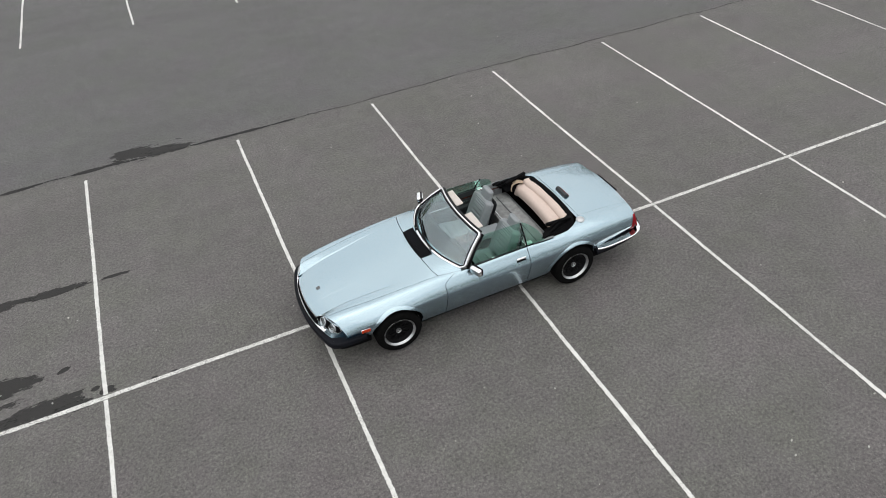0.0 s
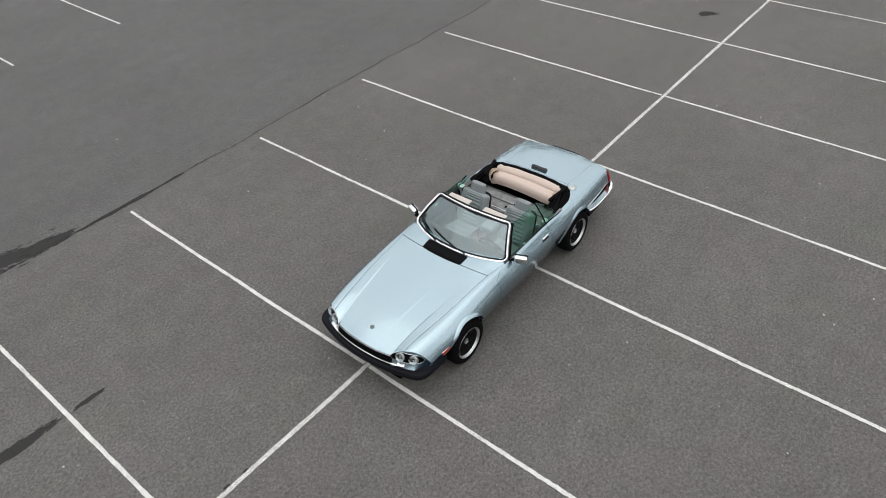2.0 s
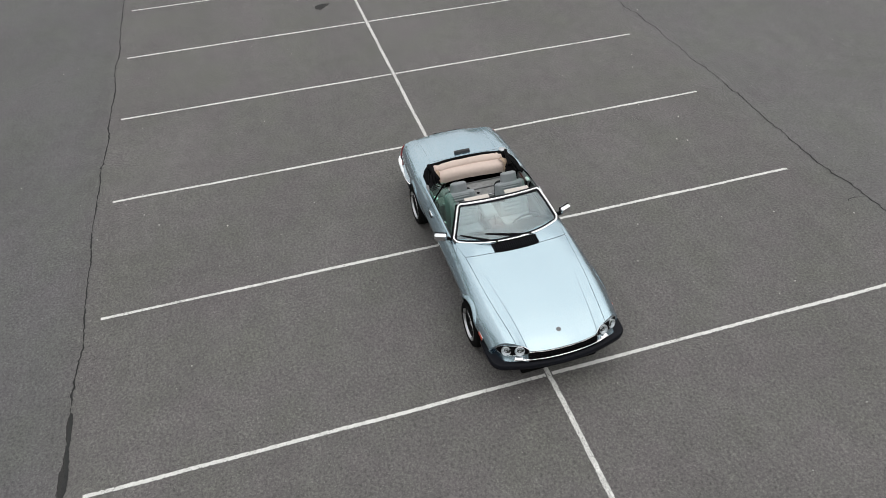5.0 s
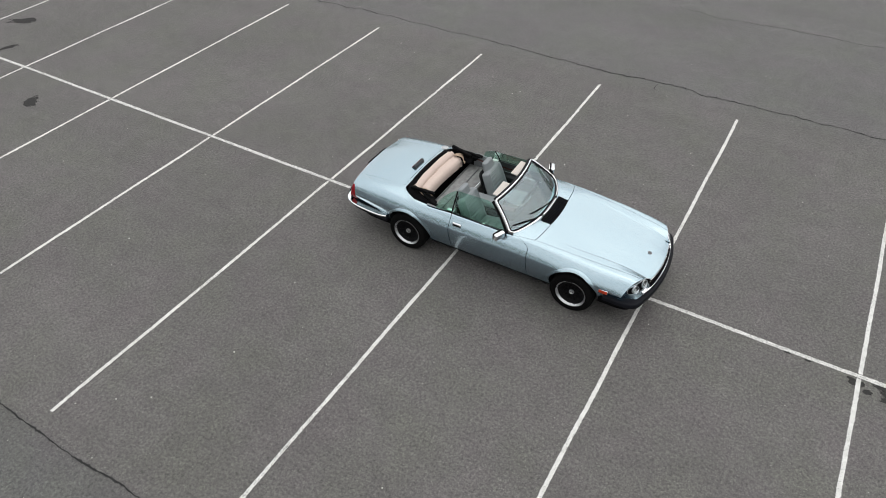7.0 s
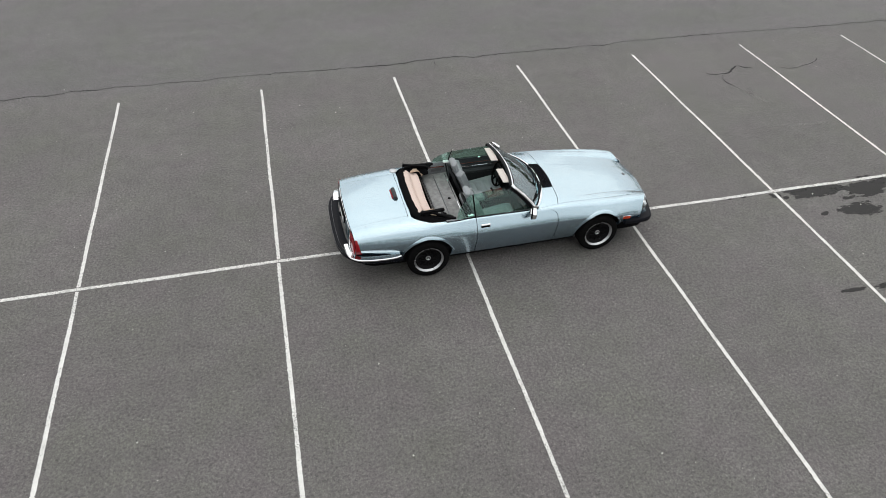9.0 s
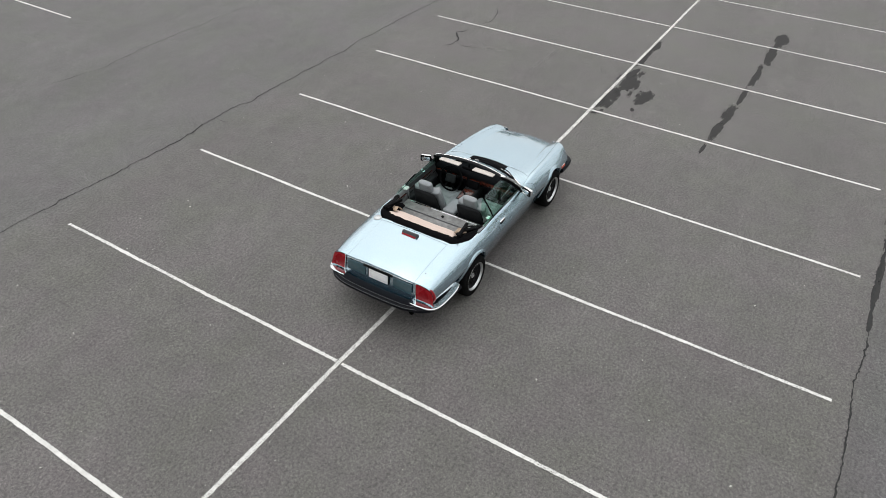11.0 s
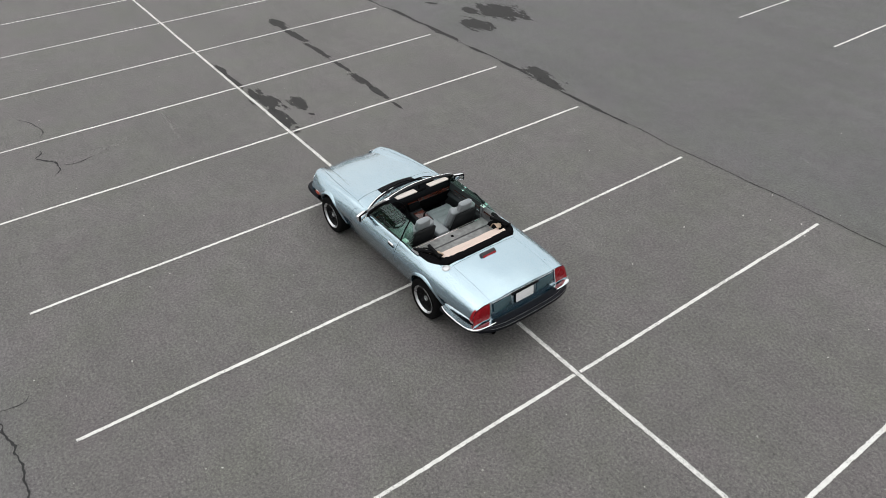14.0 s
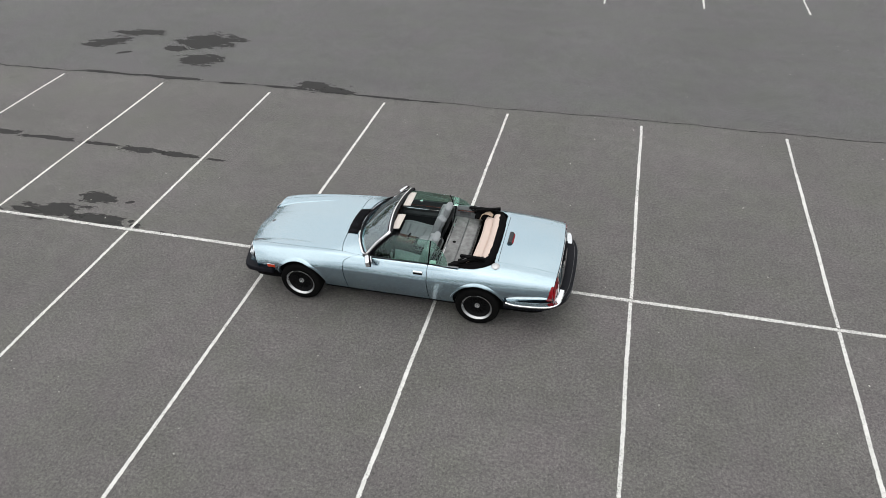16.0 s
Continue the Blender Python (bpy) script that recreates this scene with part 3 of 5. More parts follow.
centre_w = keyed((-0.87, 0.615), (-0.80, 0.652), (-0.694, 0.693), (-0.45, 0.752), (0, 0.812), (0.4, 0.853), (0.72, 0.885), (1.0, 0.90), (2.2, 0.90), (2.8, 0.892), (3.3, 0.872), (3.52, 0.846), (3.63, 0.824))
crease_v = keyed((-0.87, 0.43), (-0.3, 0.49), (0.3, 0.55), (0.7, 0.55), (1.2, 0.5), (2.8, 0.40), (3.63, 0.40))
crease_drop = keyed((-0.87, 0.0), (-0.65, 0.006), (-0.2, 0.012), (0.25, 0.010), (0.5, 0.010), (2.8, 0.010), (3.63, 0.020))
shut_v = keyed((-0.87, 0.56), (-0.65, 0.585), (0, 0.655), (0.64, 0.695), (1.0, 0.740), (1.9, 0.748), (2.23, 0.738), (2.42, 0.725), (2.6, 0.695), (2.72, 0.62), (2.79, 0.545), (2.86, 0.532), (3.63, 0.53))
shut_w = keyed((-0.87, 0.700), (-0.65, 0.740), (-0.3, 0.774), (0, 0.804), (0.3, 0.828), (0.64, 0.846), (1.0, 0.846), (1.9, 0.852), (2.23, 0.838), (2.5, 0.852), (2.8, 0.873), (3.3, 0.842), (3.58, 0.806), (3.63, 0.795))
crest_v = keyed((-0.87, 0.67), (-0.5, 0.69), (0, 0.718), (0.64, 0.745), (1.0, 0.757), (1.9, 0.760), (2.4, 0.757), (2.8, 0.68), (3.63, 0.65))
crest_w = keyed((-0.87, 0.703), (-0.65, 0.740), (-0.3, 0.773), (0, 0.799), (0.64, 0.836), (1.0, 0.838), (1.9, 0.846), (2.3, 0.836), (2.8, 0.857), (3.3, 0.828), (3.63, 0.785))
shoulder_v = keyed((-0.87, 0.765), (-0.5, 0.788), (0, 0.800), (0.64, 0.803), (1.0, 0.802), (1.9, 0.802), (2.6, 0.802), (2.9, 0.788), (3.3, 0.770), (3.63, 0.752))
shoulder_w = keyed((-0.87, 0.630), (-0.6, 0.672), (-0.3, 0.705), (0, 0.738), (0.64, 0.782), (1.0, 0.790), (1.9, 0.794), (2.6, 0.798), (2.9, 0.796), (3.3, 0.778), (3.63, 0.740))
side_v = keyed((-0.87, 0.835), (-0.4, 0.862), (0, 0.874), (1, 0.876), (2.3, 0.874), (2.7, 0.868), (3.2, 0.846), (3.63, 0.800))
side_w = keyed((-0.87, 0.53), (-0.3, 0.60), (0, 0.63), (0.6, 0.652), (1.9, 0.658), (2.6, 0.665), (3.2, 0.625), (3.63, 0.60))
rocker_w = keyed((-0.87, 0.34), (-0.3, 0.30), (0.35, 0.235), (2.2, 0.235), (2.9, 0.31), (3.2, 0.36), (3.63, 0.41))


def section(u):
    c, s, r = centre_w(u), side_v(u), rocker_w(u)
    top = side_w(u)
    return [
        (0, c), (0.25, c - 0.004), (crease_v(u), c - crease_drop(u)), (shut_v(u), shut_w(u)), (crest_v(u), crest_w(u)),
        (shoulder_v(u), shoulder_w(u)), (s, top), (s - 0.026, r + 0.66 * (top - r)), (s - 0.070, r + 0.33 * (top - r)), (s - 0.128, r),
    ]


section_at = {}


def body(u, s, lift=0.0):
    """A point of the skin at station u; s counts the lines of the section from the centre (0) to the rocker (9); below 0: the car's left."""
    key = round(u, 5)
    if key not in section_at:
        section_at[key] = section(u)
    pts = section_at[key]
    sign = -1 if s < 0 else 1
    a = min(abs(s), 8.9999)
    i = int(a)
    q = a - i

    def pt(k):
        return Vector((-pts[-k][0], pts[-k][1])) if k < 0 else Vector(pts[k]) if k < 10 else Vector(pts[9]) * 2 - Vector(pts[8])

    p0, p1, p2, p3 = pt(i - 1), pt(i), pt(i + 1), pt(i + 2)
    d0, d1, d2 = (p1 - p0).length, (p2 - p1).length, (p3 - p2).length
    m1 = ((p1 - p0) / d0 * d1 + (p2 - p1) / d1 * d0) / (d0 + d1) * d1
    m2 = ((p2 - p1) / d1 * d2 + (p3 - p2) / d2 * d1) / (d1 + d2) * d1
    # the bonnet's crease along line 2 fades towards the screen
    fade = max(0.0, min(1.0, (0.35 - u) / 0.5))
    if i == 1:
        m2 = m2.lerp(p2 - p1, fade)
    if i == 2:
        m1 = m1.lerp(p2 - p1, fade)
    # and the flank breaks along line 6
    if i == 5:
        m2 = m2.lerp(p2 - p1, 0.5)
    if i == 6:
        m1 = m1.lerp(p2 - p1, 0.5)
    p = (2 * q**3 - 3 * q * q + 1) * p1 + (q**3 - 2 * q * q + q) * m1 + (3 * q * q - 2 * q**3) * p2 + (q**3 - q * q) * m2
    v, w = p
    # the bonnet's raised middle: a step along line 2 and a faint one along its crown
    if u < 0.6 and a < 3:
        fall = max(0.0, min(1.0, (0.42 - u) / 0.9))
        q = max(0.0, min(1.0, (v - crease_v(u)) / 0.014))
        back = max(0.0, min(1.0, (shut_v(u) - v) / (shut_v(u) - crease_v(u))))
        w += 0.010 * fall * q * q * (3 - 2 * q) * back
        q = max(0.0, min(1.0, (v - 0.250 - 0.075 * u) / 0.010))
        w -= 0.0013 * max(0.0, min(1.0, (0.55 - u) / 0.3)) * q * max(0.0, min(1.0, (crease_v(u) - v) / 0.15))
    # nose and tail sweep back towards the corners
    x = u
    if u < -0.2:
        near = ((-0.2 - u) / 0.67) ** 1.3
        x += near * (0.19 * (max(0.0, v - 0.42) / 0.38) ** 1.7 - 0.070 * max(0.0, 1 - (v / 0.50) ** 2))
    if u > 2.9:
        x -= ((u - 2.9) / 0.73) ** 2 * 0.040 * (v / 0.77) ** 2
    return Vector((x, sign * v, w))


def skin_normal(u, s):
    e = 0.004
    du = body(u + e, s) - body(u - e, s)
    ds = body(u, s + 0.02) - body(u, s - 0.02)
    n = du.cross(ds).normalized()
    c = Vector((min(max(u, 0.3), 2.8), 0, 0.3))
    return n if n.dot(body(u, s) - c) > 0 else -n


def side_at(u, w):
    """The section line of the flank at height w."""
    lo, hi = 4.0, 8.99
    for _ in range(24):
        mid = (lo + hi) / 2
        if body(u, mid)[2] > w:
            lo = mid
        else:
            hi = mid
    return lo


def panel(u0, u1, s0, s1, nu, ns, lift=0.0, rim=0.016, arch=None):
    """A piece of the skin with its edges folded in. u0 and u1 are stations or curves over s. arch: (u, w, radius) of a wheel opening."""
    bm = bmesh.new()
    f0 = u0 if callable(u0) else (lambda s: u0)
    f1 = u1 if callable(u1) else (lambda s: u1)
    rows = []
    for j in range(ns + 1):
        s = s0 + (s1 - s0) * j / ns
        row = []
        for i in range(nu + 1):
            u = f0(s) + (f1(s) - f0(s)) * i / nu
            p = body(u, s)
            if lift or rim:
                p = (p + skin_normal(u, s) * lift, p + skin_normal(u, s) * (lift - rim))
            else:
                p = (p, p)
            row.append(p)
        rows.append(row)
    vs = grid_mesh(bm, [[p[0] for p in r] for r in rows])
    cut = set()
    if arch:
        au, aw, ar = arch
        inside = lambda v: math.hypot(v.co.x - au, v.co.z - aw) < ar
        inner = {v for v in bm.verts if inside(v)}
        gone = [f for f in bm.faces if all(v in inner for v in f.verts)]
        bmesh.ops.delete(bm, geom=gone, context="FACES")
        inner = {v for v in inner if v.is_valid}
        for v in inner:
            if v.link_faces:
                d = Vector((v.co.x - au, v.co.z - aw))
                d = d.normalized() * ar
                v.co.x, v.co.z = au + d.x, aw + d.y
        cut = inner
    if rim:
        loop = [(0, i) for i in range(nu + 1)] + [(j, nu) for j in range(1, ns + 1)] + [(ns, i) for i in range(nu - 1, -1, -1)] + [(j, 0) for j in range(ns - 1, 0, -1)]
        low = {}
        for a, b in zip(loop, loop[1:] + loop[:1]):
            va, vb = vs[a[0]][a[1]], vs[b[0]][b[1]]
            if not (va.is_valid and vb.is_valid) or (va in cut and vb in cut):
                continue
            for k in (a, b):
                if k not in low:
                    low[k] = bm.verts.new(rows[k[0]][k[1]][1])
            bm.faces.new((va, vb, low[b], low[a]))
    loose = [v for v in bm.verts if not v.link_faces]
    bmesh.ops.delete(bm, geom=loose, context="VERTS")
    return bm


GAP = 0.004
# the skin's front edge draws back over the lamps
nose_at = lambda s: NOSE + 0.022 * max(0.0, min(1.0, (abs(s) - 1.95) / 0.5, (5.6 - abs(s)) / 0.8))
bonnet_rear = lambda s: 0.572 + 0.072 * (s / 3) ** 2
screen_foot = lambda s: 0.80 + 0.24 * (abs(s) / 3) ** 2
door_front = lambda s: 0.685 + 0.30 * (max(0.0, 5.25 - abs(s)) / 2.25) ** 1.25
DOOR_REAR = 1.885
FRONT_ARCH, REAR_ARCH = (0.0, 0.325, 0.352), (WHEELBASE, 0.325, 0.352)

bonnet = part("bonnet", panel(nose_at, lambda s: bonnet_rear(s) - GAP, -3 + 0.02, 3 - 0.02, 80, 150), PAINT, car, "long pale blue metallic bonnet with two creases")
scuttle = part("scuttle", panel(lambda s: bonnet_rear(s) + GAP, screen_foot, -2.99, 2.99, 10, 48, rim=0.0), PAINT, car)
part("boot_lid", panel(2.812, TAIL, -3 + 0.022, 3 - 0.022, 40, 48), PAINT, car, "pale blue metallic boot lid")
part("rear_deck_strip", panel(2.768, 2.806, -3.0, 3.0, 4, 48, rim=0.0), PAINT, car)
for side in (-1, 1):
    part("front_wing", panel(nose_at, lambda s: door_front(s) - GAP, side * 3.03, side * 9, 90, 60, arch=FRONT_ARCH), PAINT, car)
    part("rear_wing", panel(DOOR_REAR + GAP, TAIL, side * 3.0, side * 9, 100, 60, arch=REAR_ARCH), PAINT, car)
    bm = bmesh.new()
    rows = [[(u, side * v, w) for v, w in ((0.66, 0.36), (0.745, 0.30), (0.742, 0.235), (0.71, 0.18), (0.62, 0.155))] for u in [0.33 + 1.92 * i / 16 for i in range(17)]]
    grid_mesh(bm, rows)
    part("sill", bm, BLACK, car, "black sill below the door")
# a dark lining under the gaps
part("inner_shell", panel(-0.80, bonnet_rear, -3.3, 3.3, 30, 40, lift=-0.022, rim=0), DARK, car)
part("boot_lining", panel(2.80, 3.58, -3.3, 3.3, 20, 30, lift=-0.022, rim=0), DARK, car)
for side in (-1, 1):
    part("wing_lining", panel(0.45, 0.95, side * 3.2, side * 9, 12, 30, lift=-0.022, rim=0), DARK, car)
    part("quarter_lining", panel(1.80, 2.2, side * 3.2, side * 9, 12, 30, lift=-0.022, rim=0), DARK, car)

# wheel arch lips and wells
def well_edge(u, w):
    return abs(body(u, side_at(u, max(w, rocker_w(u) + 0.01))).y) - 0.012


for u0, name in ((0.0, "front"), (WHEELBASE, "rear")):
    for side in (-1, 1):
        bm = bmesh.new()
        rows = []
        for i in range(41):
            a = radians(1 + 178 * i / 40)
            row = []
            for r, out in ((0.350, -0.045), (0.350, 0.010), (0.357, 0.016), (0.370, 0.014), (0.388, 0.004), (0.396, -0.004)):
                u, w = u0 + r * math.cos(a), 0.325 + r * math.sin(a)
                p = body(u, side * side_at(u, max(w, rocker_w(u) + 0.01)))
                row.append((u, p.y + side * out, w))
            rows.append(row)
        grid_mesh(bm, rows)
        part("wheel_arch_lip", bm, PAINT, car)
        bm = bmesh.new()
        rows = [[(u0 + 0.353 * math.cos(radians(a)), side * v, 0.325 + 0.353 * math.sin(radians(a))) for v in (0.50, well_edge(u0 + 0.353 * math.cos(radians(a)), 0.325 + 0.353 * math.sin(radians(a))))] for a in range(0, 181, 9)]
        vs = grid_mesh(bm, rows)
        bm.faces.new([r[0] for r in vs])
        part("wheel_well", bm, DARK, car)

# under the body
bm = bmesh.new()
box(bm, (1.3, 0, 0.175), (1.85, 1.36, 0.06), bevel=0.01)
part("floor_pan", bm, DARK, car)
bm = bmesh.new()
box(bm, (1.29, 0, 0.28), (4.3, 0.98, 0.20), bevel=0.02)
part("chassis", bm, DARK, car)
for v in (-0.50, 0.50):
    bm = bmesh.new()
    lathe(bm, [(0.0, 3.35), (0.030, 3.35), (0.034, 3.655), (0.029, 3.66), (0.027, 3.54), (0.0, 3.53)], 20, (0, v, 0.285), "x")
    part("exhaust_tip", bm, BLACK, car, "dark exhaust tailpipe")

# ---- front end ----


def fascia(s, q):
    """The face under the bonnet's edge, from the edge (q 0) down to the bumper (q 1)."""
    a = body(nose_at(s), s)
    k = min(1.0, (a.y / 0.72) ** 2)
    return Vector((a.x - (0.03 + 0.06 * k - 0.12 * max(0.0, min(1.0, (abs(a.y) - 0.70) / 0.06))) * q ** (1 + 1.5 * k), a.y * (1 + 0.01 * q), a.z + (0.470 - a.z) * q))


bm = bmesh.new()
grid_mesh(bm, [[fascia(-2.05 + 4.1 * i / 40, q / 8) for q in range(9)] for i in range(41)])
part("front_fascia", bm, BLACK, car, "black grille panel between the lamps")
for side in (-1, 1):
    bm = bmesh.new()
    grid_mesh(bm, [[fascia(side * (2.05 + 5.25 * i / 40), q / 10) for q in range(11)] for i in range(41)])
    part("front_corner", bm, PAINT, car)
tube("bonnet_edge_trim", [fascia(-2.0 + 4.0 * i / 40, 0.10) + Vector((-0.001, 0, 0)) for i in range(41)], 0.0035, CHROME, car, "thin chrome strip along the bonnet edge")
for k in range(5):
    tube("grille_bar", [fascia(-2.0 + 4.0 * i / 24, 0.30 + 0.13 * k) + Vector((-0.004, 0, 0)) for i in range(25)], 0.006, BLACK, car, n=6)

# lamp pods: two round lamps in an almond of black on each side
pod_w = keyed((0.42, 0.622), (0.519, 0.620), (0.675, 0.603), (0.76, 0.588))


def pod_x(v):
    """The fascia's place at the lamps' height."""
    lo, hi = 1.0, 7.2
    for _ in range(20):
        mid = (lo + hi) / 2
        if body(nose_at(mid), mid).y < v:
            lo = mid
        else:
            hi = mid
    top = body(nose_at(lo), lo).z
    return fascia(lo, max(0.0, (top - pod_w(v)) / (top - 0.470))).x


def headlamp(v, side, r):
    n = Vector((-0.88, side * (0.16 + 0.9 * (v - 0.52)), 0.40)).normalized()
    m = Matrix.Translation((pod_x(v) - 0.018, side * v, pod_w(v))) @ n.to_track_quat("Z", "Y").to_matrix().to_4x4()
    bm = bmesh.new()
    lathe(bm, [(0.0, -0.012), (r * 0.35, -0.010), (r * 0.7, -0.002), (r * 0.9, 0.007), (r * 0.97, 0.010), (r, 0.008), (r * 1.01, -0.03)], 32, axis="z")
    bm.transform(m)
    lamp = part("headlamp", bm, BOWL, car, "round headlamp with a bright bowl")
    bm = bmesh.new()
    lathe(bm, [(0.0, 0.018), (r * 0.5, 0.017), (r * 0.85, 0.013), (r * 0.98, 0.009)], 32, axis="z")
    bm.transform(m)
    part("lens", bm, LENS, lamp)
    bm = bmesh.new()
    lathe(bm, [(0.0, 0.004), (r * 0.14, 0.002), (r * 0.22, -0.004), (r * 0.24, -0.012)], 20, axis="z")
    bm.transform(m @ Matrix.Translation((0, -0.008, 0)))
    part("bulb_shield", bm, SILVER, lamp)


for side in (-1, 1):
    headlamp(0.532, side, 0.058)
    headlamp(0.674, side, 0.056)
    up = Vector((0.30, 0, 0.95))
    bm = bmesh.new()
    rows, rim = [], []
    for i in range(25):
        a = -1 + 2 * i / 24
        v = 0.598 + 0.172 * a
        hh = 0.062 * (1 - abs(a) ** 2.6) ** 0.5 + 0.002
        c = Vector((pod_x(v) - 0.010, side * v, pod_w(v)))
        rows.append([c + up * hh * (-1 + 2 * k / 6) + Vector((-0.006 * (1 - (k / 3 - 1) ** 2), 0, 0)) for k in range(7)])
        rim.append((c + up * hh, c - up * hh))
    grid_mesh(bm, rows)
    pod = part("lamp_pod", bm, BLACK, car, "black almond-shaped lamp recess")
    tube("lamp_surround", smooth_path([p[0] for p in rim] + [p[1] for p in reversed(rim[1:-1])], 2, closed=True), 0.0035, CHROME, pod, "thin bright lamp surround", closed=True, n=6)


def mirrored(points):
    """A path from the car's left to its right, from its right half given from the side to the centre."""
    half = [Vector(p) for p in points]
    return [Vector((p.x, -p.y, p.z)) for p in half] + [p for p in reversed(half) if p.y > 1e-6]


front_line = [(-0.42, 0.820, 0.440), (-0.58, 0.824, 0.438), (-0.73, 0.816, 0.437), (-0.805, 0.792, 0.437), (-0.848, 0.738, 0.437), (-0.886, 0.62, 0.438), (-0.936, 0.42, 0.440), (-0.967, 0.2, 0.441), (-0.976, 0, 0.441)]
bm = bmesh.new()
sweep(bm, smooth_path(mirrored(front_line), 6), [(0.015, -0.046), (-0.030, -0.046), (-0.042, -0.036), (-0.046, -0.004), (-0.044, 0.018), (-0.032, 0.032), (0.0, 0.036), (0.13, 0.040), (0.13, -0.03)])
front_bumper = part("front_bumper", bm, RUBBER, car, "black rubber-faced front bumper")
blade = [(-0.885, 0.60, 0.506), (-0.928, 0.46, 0.510), (-0.968, 0.22, 0.512), (-0.980, 0, 0.513)]
bm = bmesh.new()
sweep(bm, smooth_path(mirrored(blade), 8), [(0.02, -0.013), (-0.008, -0.013), (-0.012, -0.008), (-0.011, -0.001), (-0.004, 0.003), (0.02, 0.003)])
bm.transform(Matrix.Translation((0.015, 0, 0)))
part("bumper_blade", bm, CHROME, front_bumper, "curved chrome bumper blade")
for side in (-1, 1):
    bm = bmesh.new()
    box(bm, (-0.872, side * 0.545, 0.512), (0.06, 0.105, 0.034), Euler((0, -0.35, -side * 0.35)).to_matrix(), 0.014, 3)
    part("blade_end", bm, CHROME, front_bumper)
    # side marker lamp
    bm = bmesh.new()
    s = side_at(-0.50, 0.538)
    p = body(-0.50, side * s)
    box(bm, (p.x, p.y, 0.538), (0.130, 0.024, 0.054), Euler((0, 0, 0)).to_matrix(), 0.009)
    marker = part("side_marker", bm, CHROME, car, "chrome-rimmed side marker lamp")
    bm = bmesh.new()
    box(bm, (p.x, p.y + side * 0.010, 0.537), (0.114, 0.016, 0.043), None, 0.006)
    part("lens", bm, AMBER, marker, "orange-red marker lens")
bm = bmesh.new()
sweep(bm, smooth_path(mirrored([(p[0] + 0.07, max(0, p[1] - 0.05), 0.335) for p in front_line]), 5), [(0.10, -0.08), (0.0, -0.07), (-0.02, 0.0), (-0.02, 0.07), (0.10, 0.07)])
part("front_spoiler", bm, BLACK, car, "black chin spoiler under the bumper")
bm = bmesh.new()
lathe(bm, [(0.0, 0.006), (0.018, 0.006), (0.021, 0.004), (0.026, 0.005), (0.029, 0.0), (0.029, -0.006)], 24, axis="z")
bm.transform(Matrix.Translation(body(-0.694, 0)) @ Euler((0, -0.42, 0)).to_matrix().to_4x4())
part("bonnet_badge", bm, GREYPLASTIC, car, "round grey metal bonnet badge")

# ---- tail ----


def tail_face(s, q):
    a = body(TAIL, s)
    return Vector((a.x + 0.035 * q, a.y * (1 + 0.03 * q), a.z + (0.49 - a.z) * q))


bm = bmesh.new()
grid_mesh(bm, [[tail_face(-6 + 12 * i / 60, q / 8) for q in range(9)] for i in range(61)])
part("tail_panel", bm, PAINT, car, "pale blue tail panel between the lamps")
for side in (-1, 1):
    bm = bmesh.new()
    out = Vector((0.014, 0, 0))
    rows = [[tail_face(side * (3.22 + 2.7 * i / 16), 0.03 + 0.73 * q / 8) + Vector((0.004 + 0.012 * math.sin(math.pi * min(q + 0.6, 7.4) / 8), side * 0.004, 0)) for q in range(9)] for i in range(17)]
    grid_mesh(bm, rows)
    rows = []
    for j in range(9):
        s = 4.9 + 2.25 * j / 8
        u0 = 3.600 - 0.060 * (j / 8) ** 0.8
        rows.append([body(u0 + (TAIL - u0) * i / 5, side * s) + skin_normal(min(u0 + (TAIL - u0) * i / 5, 3.62), side * s) * (0.004 + 0.005 * min(i, 1)) for i in range(6)])
    grid_mesh(bm, rows)
    lamp = part("tail_lamp", bm, RED, car, "wrap-round red tail lamp cluster")
    tube("lamp_rim", [tail_face(side * 3.2, q / 8) + Vector((0.012, 0, 0)) for q in range(8)], 0.006, CHROME, lamp, "chrome lamp edge", n=6)
bm = bmesh.new()
box(bm, (3.655, 0, 0.700), (0.014, 0.335, 0.160), Euler((0, -0.06, 0)).to_matrix(), 0.006)
part("plate_recess", bm, BLACK, car, "black number plate surround")
bm = bmesh.new()
box(bm, (3.664, 0, 0.696), (0.006, 0.300, 0.140), Euler((0, -0.06, 0)).to_matrix(), 0.002)
part("number_plate", bm, PLATE, car, "blank white number plate")
tube("boot_trim", [tail_face(-2.9 + 5.8 * i / 30, 0.06) + Vector((0.010, 0, 0)) for i in range(31)], 0.004, CHROME, car, "chrome trim along the boot edge", n=6)
for side in (-1, 1):
    bm = bmesh.new()
    box(bm, (3.648, side * 0.365, 0.690), (0.014, 0.29, 0.150), Euler((0, -0.15, 0)).to_matrix(), 0.005)
    part("tail_inlay", bm, simple("dark_teal_lacquer", (0.035, 0.075, 0.09), 0.2, vary=0.1, coat=1.0) if side < 0 else bpy.data.materials["dark_teal_lacquer"], car, "dark inlay beside the plate")
bm = bmesh.new()
box(bm, (3.662, 0, 0.795), (0.03, 0.46, 0.020), None, 0.006)
part("plate_lamp_bar", bm, BLACK, car, "black number plate lamp bar")

